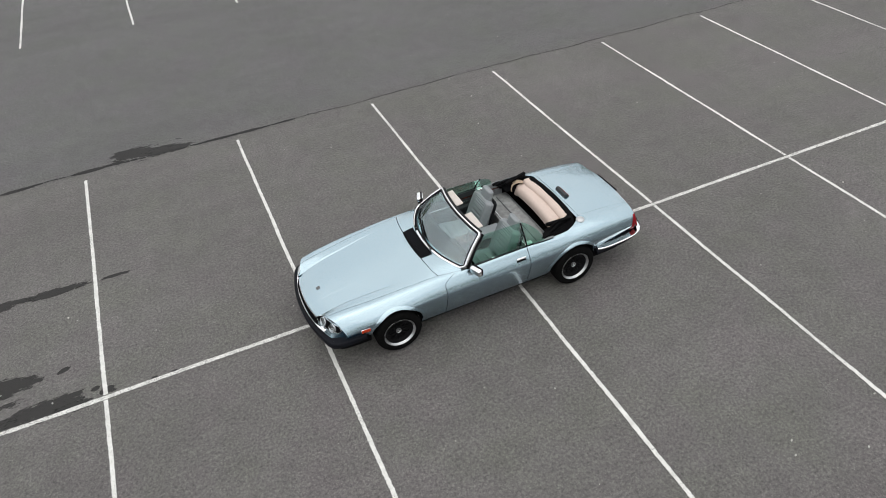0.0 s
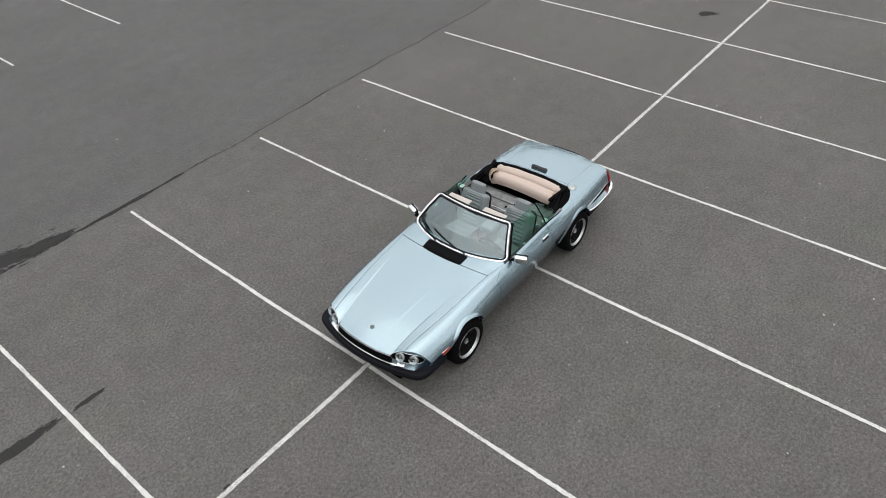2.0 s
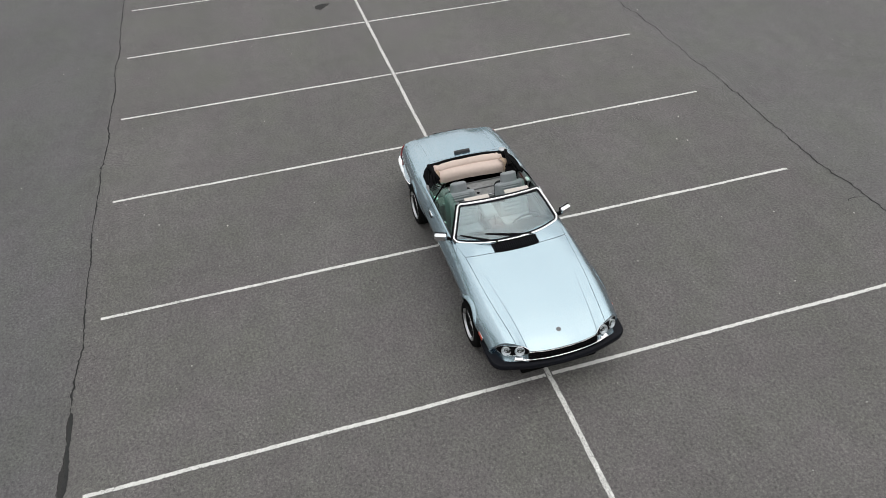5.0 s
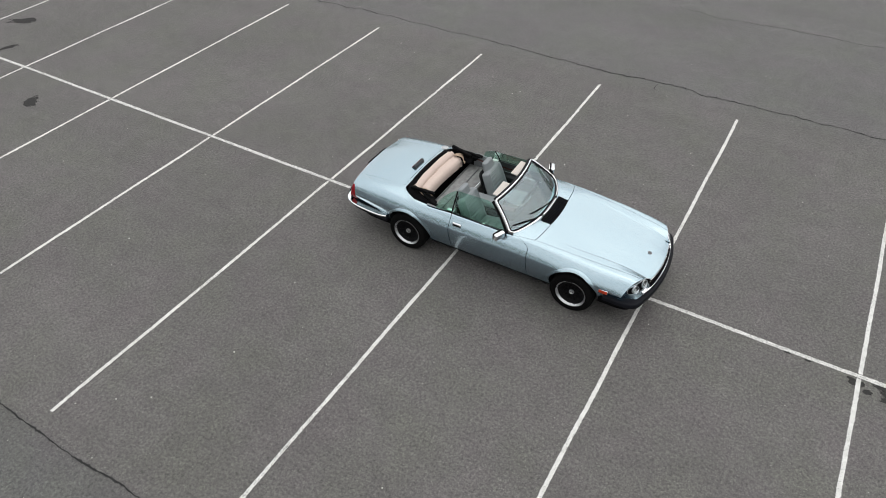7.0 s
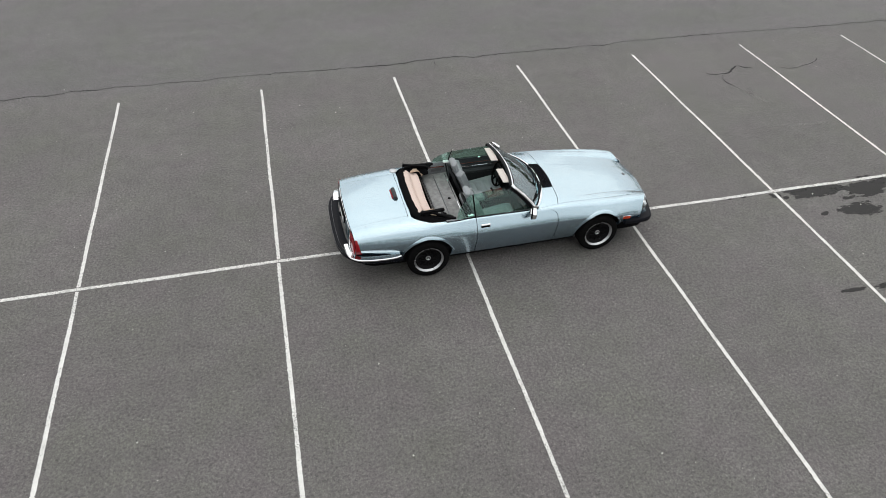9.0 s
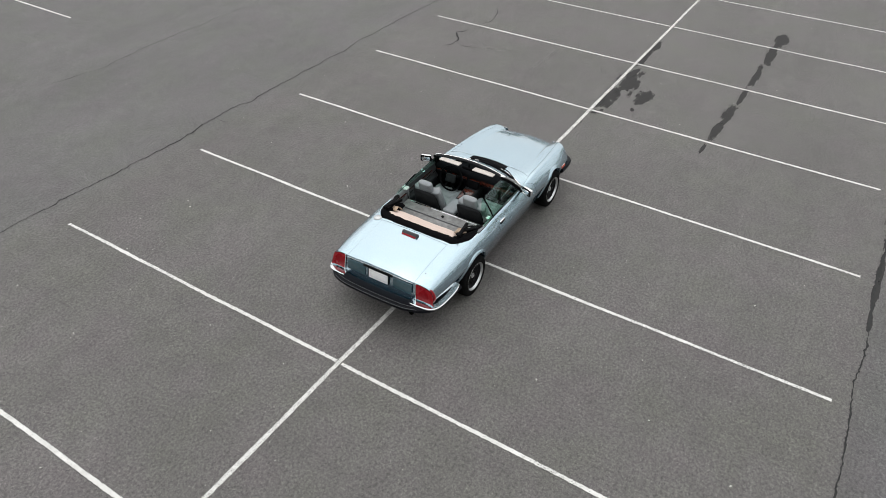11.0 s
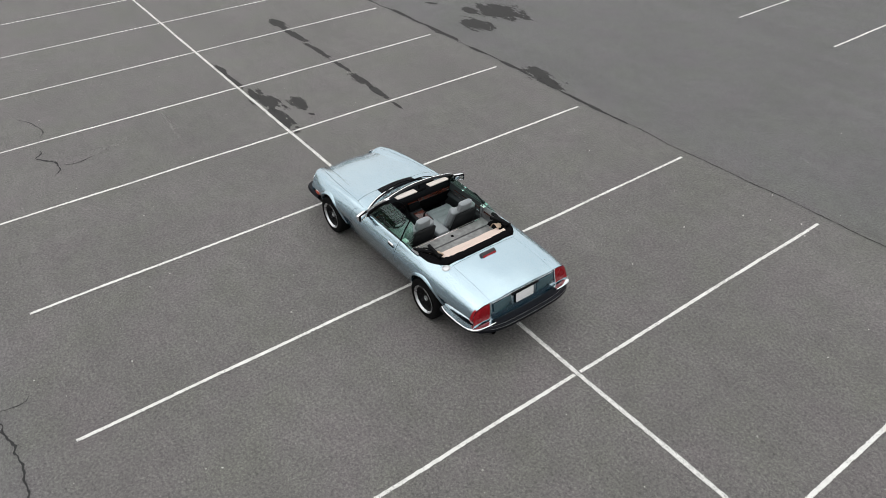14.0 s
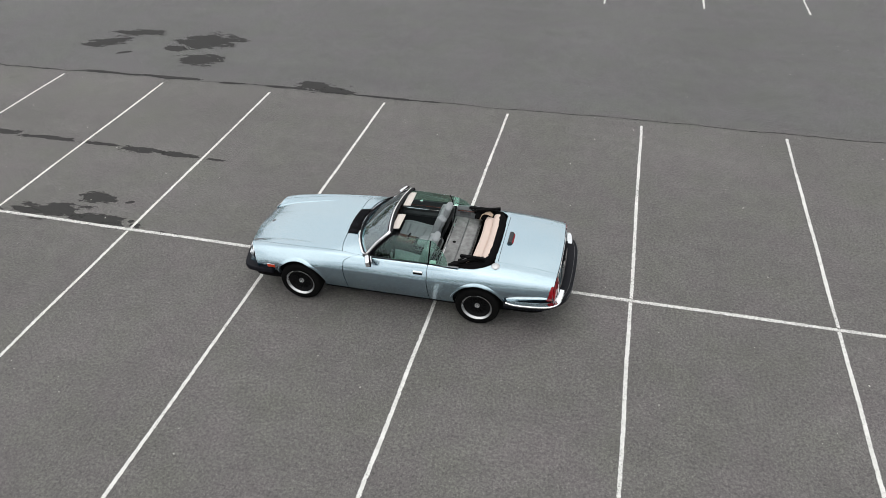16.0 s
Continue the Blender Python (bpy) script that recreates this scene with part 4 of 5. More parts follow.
rear_line = [(2.95, 0.805, 0.372), (3.2, 0.805, 0.387), (3.45, 0.797, 0.411), (3.570, 0.768, 0.435), (3.650, 0.716, 0.455), (3.718, 0.63, 0.467), (3.767, 0.45, 0.469), (3.782, 0.2, 0.470), (3.785, 0, 0.470)]
rear_steps = []
rear_path = smooth_path(mirrored(rear_line), 6)
bm = bmesh.new()
sweep(bm, rear_path, [(-0.10, 0.050), (-0.03, 0.062), (0.000, 0.058), (0.006, 0.040), (0.040, 0.038), (0.052, 0.026), (0.052, -0.014), (0.036, -0.030), (-0.05, -0.030)], caps=True)
for a, h in ((0.006, 0.043), (0.053, 0.030)):
    rear_steps.append([p + Vector((a - 0.001, 0, h)) for p in rear_path if abs(p.y) < 0.66])
rear_bumper = part("rear_bumper", bm, RUBBER, car, "black rubber-faced stepped rear bumper")
for line in rear_steps:
    tube("bumper_moulding", line, 0.0028, GREYPLASTIC, rear_bumper, "thin grey moulding line", n=6)
for side in (-1, 1):
    line = [(2.975, side * 0.822, 0.428), (3.06, side * 0.846, 0.432), (3.2, side * 0.858, 0.440), (3.45, side * 0.860, 0.464), (3.590, side * 0.843, 0.490), (3.670, side * 0.790, 0.512), (3.700, side * 0.68, 0.520), (3.712, side * 0.53, 0.522)]
    bm = bmesh.new()
    k = -side
    sweep(bm, smooth_path(line, 6), [(k * -0.06, -0.018), (k * 0.012, -0.020), (k * 0.019, -0.012), (k * 0.020, 0.004), (k * 0.010, 0.014), (k * -0.06, 0.016)])
    part("bumper_corner_blade", bm, CHROME, rear_bumper, "chrome wrap-round bumper corner")
bm = bmesh.new()
sweep(bm, smooth_path(mirrored([(p[0] - 0.16, max(0, p[1] - 0.05), 0.37) for p in rear_line]), 5), [(-0.10, 0.07), (0.0, 0.07), (0.02, 0.0), (0.0, -0.13), (-0.10, -0.17)])
part("rear_valance", bm, BLACK, car)

# high brake lamp, filler cap, boot lock, cowl vent
wedge = [(2.862, 0.888), (2.872, 0.920), (2.884, 0.926), (2.904, 0.928), (2.914, 0.924), (2.944, 0.884)]
bm = bmesh.new()
grid_mesh(bm, [[(u, v, w - 0.10 * max(0.0, abs(v) - 0.112)) for u, w in wedge] for v in (-0.1175, -0.112, 0.112, 0.1175)])
for v in (-0.1175, 0.1175):
    bm.faces.new([bm.verts.new((u, v, w - 0.0005)) for u, w in wedge])
brake = part("high_brake_lamp", bm, DOOR_GREY, car, "dark grey high-level brake lamp housing on the boot lid")
bm = bmesh.new()
box(bm, (2.9375, 0, 0.8960), (0.027, 0.212, 0.006), Euler((0, math.atan2(0.040, 0.030), 0)).to_matrix(), 0.002)
part("lens", bm, RED, brake, "red brake lamp lens")
n = skin_normal(2.79, -3.55)
bm = bmesh.new()
lathe(bm, [(0.0, 0.016), (0.035, 0.014), (0.046, 0.010), (0.049, 0.005), (0.052, 0.009), (0.057, 0.006), (0.060, -0.008)], 36, axis="z")
bm.transform(Matrix.Translation(body(2.79, -3.55)) @ n.to_track_quat("Z", "Y").to_matrix().to_4x4())
part("filler_cap", bm, SILVER, car, "round bright metal fuel filler cap")
bm = bmesh.new()
lathe(bm, [(0.0, 0.006), (0.008, 0.004), (0.010, -0.004)], 16, axis="z")
bm.transform(Matrix.Translation(body(3.42, 3.35)))
part("aerial_base", bm, GREYPLASTIC, car)
vent_cols = [-0.31 + 0.62 * i / 24 for i in range(25)]


def vent_point(v, q, lift):
    return Vector((0.560 + 0.155 * q + 0.02 * (v / 0.31) ** 2, v, 0.874 + 0.026 * q - 0.012 * (v / 0.31) ** 2 + lift))


bm = bmesh.new()
vs = grid_mesh(bm, [[vent_point(v, -0.02, -0.01)] + [vent_point(v, q / 4, 0.006) for q in range(5)] + [vent_point(v, 1.02, -0.01)] for v in vent_cols])
vent = part("cowl_vent", bm, BLACK, car, "black louvred scuttle vent ahead of the windscreen")
for i in range(22):
    v = -0.295 + 0.59 * i / 21
    bm = bmesh.new()
    a, b = vent_point(v, 0.12, 0.010), vent_point(v, 0.86, 0.010)
    box(bm, (a + b) / 2, (0.11, 0.010, 0.010), Euler((0.5, -0.17, 0)).to_matrix())
    part("slat", bm, RUBBER, vent, smooth=False)


# ---- wheels ----
def wheel_at(u, v, turn):
    """A wheel whose outer face looks to the car's left before it is turned."""
    place = pose(u, v, AXLE, 0, 0, turn)
    bm = bmesh.new()
    lathe(bm, [(0.0, -0.052), (0.045, -0.055), (0.06, -0.050), (0.085, -0.046), (0.120, -0.050), (0.155, -0.064), (0.180, -0.084), (0.186, -0.086), (0.186, 0.09), (0.0, 0.09)], 48)
    wheel = part("wheel", bm, WHEEL_BLACK, car, "black-centred alloy wheel with a bright rim")
    wheel.matrix_basis = place
    bm = bmesh.new()
    lathe(bm, [(0.200, -0.06), (0.212, -0.108), (0.235, -0.114), (0.272, -0.113), (0.292, -0.104), (0.304, -0.086), (0.3085, -0.055), (0.3085, 0.055), (0.304, 0.086), (0.29, 0.104), (0.235, 0.112), (0.200, 0.10), (0.200, -0.06)], 56)
    part("tyre", bm, TYRE, wheel)
    bm = bmesh.new()
    lathe(bm, [(0.186, -0.080), (0.189, -0.090), (0.195, -0.098), (0.201, -0.104), (0.206, -0.112), (0.211, -0.113), (0.213, -0.104), (0.203, -0.085), (0.194, -0.04), (0.194, 0.09)], 56)
    part("rim", bm, SILVER, wheel, "polished alloy rim lip")
    bm = bmesh.new()
    lathe(bm, [(0.0, -0.070), (0.010, -0.070), (0.013, -0.068)], 24)
    lathe(bm, [(0.022, -0.066), (0.028, -0.073), (0.034, -0.070), (0.036, -0.055)], 32)
    part("hub_cap", bm, SILVER, wheel, "bright ring hub cap")
    # lattice of webs between hub and rim
    for i in range(20):
        a = 2 * math.pi * i / 20
        bm = bmesh.new()
        turn_m = Matrix.Rotation(a, 3, "Y") @ Matrix.Rotation(0.35 * (1 if i % 2 else -1), 3, "Y")
        box(bm, Matrix.Rotation(a, 3, "Y") @ Vector((0.108, -0.058, 0)), (0.105, 0.014, 0.011), turn_m, 0.003, 1)
        part("web", bm, WHEEL_BLACK, wheel)
    return wheel


for u in (0.0, WHEELBASE):
    wheel_at(u, -0.765, 0)
    wheel_at(u, 0.765, 180)

# ---- windscreen ----


def screen_point(p, q):
    """p -1 to 1 across, q 0 at the foot to 1 at the header."""
    a = Vector((0.755 + 0.245 * abs(p) ** 2.3, 0.742 * p, 0.905 - 0.052 * p * p))
    b = Vector((1.240 + 0.070 * p * p, 0.572 * p, 1.190 - 0.026 * p * p))
    m = a.lerp(b, q)
    return m + Vector((-0.5, 0, 0.8)).normalized() * 0.018 * math.sin(math.pi * q)


def thick(rows, depth):
    """A slab from a grid of points, closed all round."""
    bm = bmesh.new()
    vs = grid_mesh(bm, rows)
    bmesh.ops.recalc_face_normals(bm, faces=bm.faces)
    bmesh.ops.solidify(bm, geom=bm.faces[:], thickness=depth)
    return bm


screen = part("windscreen", thick([[screen_point(-0.97 + 1.94 * i / 36, 0.02 + 0.96 * j / 14) for j in range(15)] for i in range(37)], 0.006), SCREEN, car, "clear raked windscreen glass")
loop = [screen_point(-0.93 + 1.86 * i / 24, -0.01) for i in range(25)]
loop += [screen_point(0.985, 0.06 + 0.88 * j / 10) for j in range(11)]
loop += [screen_point(0.95 - 1.90 * i / 20, 1.0) for i in range(21)]
loop += [screen_point(-0.985, 0.94 - 0.88 * j / 10) for j in range(11)]
loop = smooth_path(loop, 2, closed=True)
middle = Vector((1.0, 0, 1.04))
lean = Vector((-0.5, 0, 0.8)).normalized()


def frame_ring(name, shift, profile, material, parent, label):
    bm = bmesh.new()
    n = len(loop)
    rows = []
    for i, p in enumerate(loop):
        way = (loop[(i + 1) % n] - loop[i - 1]).normalized()
        out = way.cross(lean).normalized()
        if out.dot(p - middle) < 0:
            out = -out
        up = lean
        rows.append([p + out * (a + shift) + up * h for a, h in profile])
    rows.append(rows[0])
    grid_mesh(bm, rows, close=True)
    bmesh.ops.remove_doubles(bm, verts=bm.verts, dist=1e-5)
    return part(name, bm, material, parent, label)


screen_frame = frame_ring("windscreen_frame", 0.0, [(-0.004, -0.012), (-0.004, 0.016), (0.006, 0.023), (0.020, 0.021), (0.028, 0.010), (0.028, -0.012)], CHROME, car, "chrome windscreen surround")
frame_ring("windscreen_seal", 0.0, [(-0.024, -0.006), (-0.024, 0.012), (-0.012, 0.018), (-0.002, 0.016), (-0.002, -0.010)], RUBBER, screen, "black rubber windscreen seal")
# the header's inner side and pillars, dark trim
bm = bmesh.new()
sweep(bm, [screen_point(-0.96 + 1.92 * i / 24, 1.0) + Vector((0.026, 0, 0.010)) for i in range(25)], ring_profile(0.026, 10, 0.75))
part("header_rail", bm, LEATHER_DARK, car, "dark trimmed header rail")
for side in (-1, 1):
    tube("pillar_trim", [screen_point(side * 1.0, j / 8) + Vector((0.035, side * 0.004, -0.01)) for j in range(9)], 0.022, BLACK, car)
    bm = bmesh.new()
    box(bm, (1.362, side * 0.285, 1.168), (0.110, 0.345, 0.020), Euler((0.0, -0.10, 0)).to_matrix(), 0.010, 3)
    part("sun_visor", bm, VISOR, car, "cream vinyl sun visor")
bm = bmesh.new()
box(bm, (1.31, 0, 1.10), (0.03, 0.21, 0.055), Euler((0, 0.25, 0)).to_matrix(), 0.012, 3)
box(bm, (1.29, 0, 1.145), (0.02, 0.02, 0.07), None, 0.004)
part("rear_view_mirror", bm, BLACK, car, "black interior mirror")


def wiper(p0, q0, p1, q1):
    bm = bmesh.new()
    a, b = screen_point(p0, q0) + lean * 0.03, screen_point(p1, q1) + lean * 0.022
    mid = screen_point((p0 + p1) / 2, (q0 + q1) / 2) + lean * 0.045
    sweep(bm, smooth_path([a, mid, b], 8), ring_profile(0.0075, 6))
    arm = part("wiper", bm, BLACK, car, "black wiper arm lying on the windscreen")
    bm = bmesh.new()
    path = [screen_point(p0 + (p1 - p0) * (0.22 + 0.86 * i / 10), q0 + (q1 - q0) * (0.22 + 0.86 * i / 10)) + lean * 0.014 for i in range(11)]
    sweep(bm, path, [(-0.004, -0.008), (0.004, -0.008), (0.006, 0.008), (-0.006, 0.008)])
    part("blade", bm, RUBBER, arm)
    bm = bmesh.new()
    lathe(bm, [(0.0, 0.02), (0.014, 0.018), (0.018, -0.01)], 16, a - lean * 0.012, "z")
    part("pivot", bm, BLACK, arm)


wiper(0.30, -0.03, 0.86, 0.14)
wiper(-0.33, -0.03, 0.42, 0.17)

# ---- doors and side glass ----


def glass_point(u, q, side, top=None):
    """q 0 at the waist to 1 at the top edge of the side glass."""
    k = (u - 1.02) / 0.86
    foot = Vector((u, 0.742 + 0.004 * k, 0.845 + 0.005 * k))
    head = Vector((u, 0.568 + 0.0 * k, 1.152 - 0.03 * k))
    p = foot.lerp(head, q)
    p.y += 0.014 * math.sin(math.pi * q)
    return Vector((p.x, side * p.y, p.z))


for side in (-1, 1):
    s0, s1 = side * 3.0, side * 9.0
    bm = panel(lambda s: door_front(s) + GAP, DOOR_REAR - GAP, s0, s1, 50, 60)
    door = part("door", bm, PAINT, car, "pale blue metallic door")
    rows = []
    for i in range(25):
        a = i / 24
        col = []
        for j in range(11):
            q = j / 10
            front = 1.045 + 0.285 * q
            col.append(glass_point(front + (DOOR_REAR - 0.006 - front) * a, q * (0.965 + 0.035 * min(1, a * 6)), side))
        rows.append(col)
    part("door_glass", thick(rows, 0.004), SIDEGLASS, door, "raised green-tinted door glass")
    rows = []
    for i in range(17):
        a = i / 16
        u = 1.902 + 0.255 * a
        high = (1 - a**2.4) ** 0.55 * 0.62 + 0.38 * (1 - a) + 0.02
        rows.append([glass_point(u, min(1, high) * j / 8, side) for j in range(9)])
    part("quarter_glass", thick(rows, 0.004), SIDEGLASS, car, "small green-tinted rear quarter glass")
    tube("window_post", [glass_point(1.892, j / 8, side) + Vector((0, side * 0.004, 0)) for j in range(9)], 0.010, BLACK, car, "black upright between the side windows", flat=1.0, n=6)
    tube("waist_seal", [body(1.0 + 1.2 * i / 30, side * 3.0) + Vector((0, -side * 0.002, 0.005)) for i in range(31)], 0.007, BLACK, car, n=6)
    # handle
    s = side_at(1.762, 0.752)
    p = body(1.762, side * s)
    n = skin_normal(1.762, side * s)
    tilt = Matrix((Vector((1, 0, 0)), n.cross(Vector((1, 0, 0))).normalized(), n)).transposed()
    bm = bmesh.new()
    box(bm, p + n * 0.010 + tilt @ Vector((0, 0.010 * (-side), 0)), (0.135, 0.028, 0.020), tilt, 0.008, 3)
    handle = part("door_handle", bm, CHROME, door, "chrome door handle")
    bm = bmesh.new()
    box(bm, p + n * 0.003 + tilt @ Vector((0, 0.016 * side, 0)), (0.130, 0.024, 0.010), tilt, 0.003)
    part("handle_recess", bm, BLACK, door)
    # mirror
    bm = bmesh.new()
    box(bm, (1.082, side * 0.894, 0.892), (0.070, 0.168, 0.098), Euler((0, -0.15, -side * 0.38)).to_matrix(), 0.022, 4)
    mirror = part("door_mirror", bm, CHROME, door, "chrome door mirror")
    bm = bmesh.new()
    box(bm, (1.1205, side * 0.8785, 0.896), (0.006, 0.132, 0.070), Euler((0, 0.10, -side * 0.38)).to_matrix(), 0.010, 2)
    part("mirror_face", bm, MIRROR, mirror)
    bm = bmesh.new()
    box(bm, (1.109, side * 0.8832, 0.894), (0.024, 0.172, 0.102), Euler((0, 0.0, -side * 0.38)).to_matrix(), 0.010, 2)
    part("mirror_rim", bm, BLACK, mirror)
    bm = bmesh.new()
    box(bm, (1.065, side * 0.805, 0.858), (0.055, 0.09, 0.040), Euler((side * 0.35, 0, side * 0.2)).to_matrix(), 0.016, 3)
    part("mirror_arm", bm, BLACK, mirror)
    # inner trim
    bm = bmesh.new()
    rows = [[(u, side * v, w) for v, w in ((0.755, 0.862), (0.725, 0.858), (0.715, 0.80), (0.718, 0.66), (0.69, 0.63), (0.69, 0.60), (0.722, 0.57), (0.725, 0.28))] for u in [0.95 + 0.93 * i / 12 for i in range(13)]]
    grid_mesh(bm, rows)
    part("door_trim", bm, DOOR_GREY, door, "dark grey door lining with armrest")
    tube("trim_strip", [(1.2 + 0.64 * i / 8, side * 0.714, 0.775) for i in range(9)], 0.008, WOOD, door, "walnut strip", n=6)
    tube("chrome_strip", [(1.1 + 0.74 * i / 8, side * 0.714, 0.715) for i in range(9)], 0.007, CHROME, door, n=6)
    bm = bmesh.new()
    box(bm, (1.40, side * 0.735, 0.845), (0.05, 0.03, 0.03), None, 0.008)
    part("door_lock_trim", bm, CHROME, door)

# ---- cabin ----
bm = bmesh.new()
rows = [[(u, v, w) for v, w in ((-0.735, 0.80), (-0.73, 0.32), (-0.45, 0.28), (-0.14, 0.28), (0.14, 0.28), (0.45, 0.28), (0.73, 0.32), (0.735, 0.80))] for u in (0.72, 1.0, 1.3, 1.6, 1.95, 2.2, 2.45, 2.74)]
vs = grid_mesh(bm, rows)
bm.faces.new(vs[0])
bm.faces.new(vs[-1])
part("cabin_tub", bm, CARPET_DARK, car, "charcoal carpeted cabin floor")
# dashboard
bm = bmesh.new()
rows = []
for i in range(31):
    v = -0.74 + 1.48 * i / 30
    hood = 0.035 * math.exp(-((v + 0.36) / 0.20) ** 4)
    back = -0.05 * (v / 0.74) ** 2
    rows.append([(0.76 - 4.4 * back, v, 0.872 + back), (0.985, v, 0.868 + 0.4 * hood), (1.03, v, 0.862 + hood), (1.075, v, 0.848 + hood), (1.092, v, 0.825 + hood), (1.092, v, 0.80), (1.078, v, 0.795), (1.082, v, 0.70), (1.062, v, 0.69), (1.03, v, 0.55), (0.95, v, 0.45)])
grid_mesh(bm, rows)
dash = part("dashboard", bm, DASH, car, "dark grey dashboard")
for v, width, tall in ((0.40, 0.60, 0.062), (0.0, 0.18, 0.030), (-0.42, 0.56, 0.040)):
    bm = bmesh.new()
    box(bm, (1.088, v, 0.765), (0.018, width, tall), None, 0.005)
    part("wood_fascia", bm, WOOD, dash, "polished walnut fascia")
for v in (-0.45, -0.27):
    bm = bmesh.new()
    lathe(bm, [(0.0, 1.100), (0.042, 1.100), (0.046, 1.104), (0.050, 1.098)], 28, (0, v, 0.775), "x")
    part("gauge", bm, BLACK, dash, "round black gauge")
# steering wheel
hub = Vector((1.19, -0.37, 0.745))
m = Matrix.Translation(hub) @ Euler((0, radians(68), 0)).to_matrix().to_4x4()
bm = bmesh.new()
sweep(bm, [m @ Vector((0.19 * math.cos(2 * math.pi * i / 36), 0.19 * math.sin(2 * math.pi * i / 36), 0)) for i in range(36)], ring_profile(0.015, 8), closed=True, up=m.to_3x3() @ Vector((0, 0, 1)))
wheel_rim = part("steering_wheel", bm, BLACK, car, "black leather steering wheel")
bm = bmesh.new()
box(bm, hub, (0.13, 0.17, 0.05), m.to_3x3(), 0.02, 3)
part("wheel_boss", bm, LEATHER_DARK, wheel_rim)
for a in (0.5, math.pi - 0.5, -math.pi / 2 - 0.5, -math.pi / 2 + 0.5):
    bm = bmesh.new()
    d = Vector((math.sin(a) * 0.12 * -1, math.cos(a) * 0.12, 0))
    box(bm, m @ d, (0.03, 0.15, 0.014), m.to_3x3() @ Matrix.Rotation(math.atan2(d.y, d.x) - math.pi / 2, 3, "Z"), 0.004)
    part("spoke", bm, BLACK, wheel_rim)
tube("steering_column", [hub, (1.04, -0.37, 0.68)], 0.03, BLACK, wheel_rim)
# console
bm = bmesh.new()
box(bm, (1.36, 0, 0.50), (0.92, 0.24, 0.30), Euler((0, 0.10, 0)).to_matrix(), 0.03, 3)
console = part("centre_console", bm, LEATHER_DARK, car, "dark centre console")
bm = bmesh.new()
box(bm, (1.72, 0, 0.640), (0.36, 0.20, 0.09), None, 0.03, 4)
part("armrest", bm, LEATHER, console, "grey leather armrest lid")
bm = bmesh.new()
box(bm, (1.36, 0, 0.662), (0.26, 0.17, 0.012), Euler((0, 0.10, 0)).to_matrix(), 0.004)
part("console_wood", bm, WOOD, console, "walnut console plate")
tube("gear_lever", smooth_path([(1.39, 0, 0.66), (1.40, 0, 0.72), (1.43, 0, 0.765)], 5), 0.013, BLACK, console)
bm = bmesh.new()
box(bm, (1.13, 0, 0.715), (0.06, 0.20, 0.12), Euler((0, -0.4, 0)).to_matrix(), 0.01)
part("radio", bm, BLACK, console)


def cushion(path, width, depth, pleats, bolster, taper=0.0):
    """A stuffed pad along a path of (u, w): rounded, with side bolsters and cross pleats on its face."""
    bm = bmesh.new()
    pts = smooth_path([(u, 0, w) for u, w in path], 12)
    n = len(pts) - 1
    front, back = [], []
    for i, p in enumerate(pts):
        way = (pts[min(i + 1, n)] - pts[max(i - 1, 0)]).normalized()
        out = Vector((way.z, 0, -way.x))
        b = i / n
        end = min(1.0, min(b, 1 - b) / (0.10 if pleats else 0.17))
        end = math.sqrt(max(0.0, 1 - (1 - end) ** 2))
        fr, bk = [], []
        wide = width / 2 * (1 - taper * (1 - b)) * (0.72 + 0.28 * end)
        for j in range(29):
            a = -1 + 2 * j / 28
            edge = math.sqrt(max(0.0, 1 - abs(a) ** (5 if pleats else 4)))
            d = depth * 0.5 * edge * end
            lift = bolster * math.exp(-((abs(a) - 0.78) / 0.17) ** 2) * edge * end
            rib = 0.0
            if pleats and abs(a) < 0.56 and 0.12 < b < 0.9:
                rib = 0.020 * abs(math.sin(pleats * math.pi * b)) ** 0.7 - 0.010
            fr.append(p + Vector((0, a * wide, 0)) + out * (d + lift + rib * edge))
            bk.append(p + Vector((0, a * wide, 0)) - out * d)
        front.append(fr)
        back.append(bk)
    grid_mesh(bm, front)
    grid_mesh(bm, back)
    rim_f = [front[0], [r[-1] for r in front], front[-1], [r[0] for r in front]]
    rim_b = [back[0], [r[-1] for r in back], back[-1], [r[0] for r in back]]
    for f, k in zip(rim_f, rim_b):
        grid_mesh(bm, [f, k])
    bmesh.ops.remove_doubles(bm, verts=bm.verts, dist=4e-4)
    return bm


def seat(v):
    bm = cushion([(1.80, 0.40), (1.55, 0.43), (1.30, 0.47), (1.22, 0.455)], 0.52, 0.15, 6, 0.03)
    bm.transform(Matrix.Translation((-0.03, v, 0.02)))
    base = part("seat", bm, LEATHER, car, "grey leather bucket seat with pleated back")
    bm = cushion([(1.925, 0.955), (1.875, 0.84), (1.80, 0.64), (1.735, 0.46)], 0.52, 0.115, 11, 0.045, 0.16)
    bm.transform(Matrix.Translation((-0.045, v, 0)))
    part("backrest", bm, LEATHER, base)
    bm = cushion([(1.995, 0.93), (1.945, 0.80), (1.875, 0.62), (1.82, 0.46)], 0.47, 0.05, 0, 0.0, 0.16)
    bm.transform(Matrix.Translation((-0.033, v, 0)))
    part("seat_back_shell", bm, LEATHER_DARK, base, "dark grey seat back shell")
    bm = cushion([(1.975, 1.075), (1.955, 1.005), (1.920, 0.895)], 0.262, 0.095, 0, 0.0, 0.14)
    bm.transform(Matrix.Translation((-0.045, v, 0)))
    part("headrest", bm, LEATHER, base)


seat(-0.375)
seat(0.375)

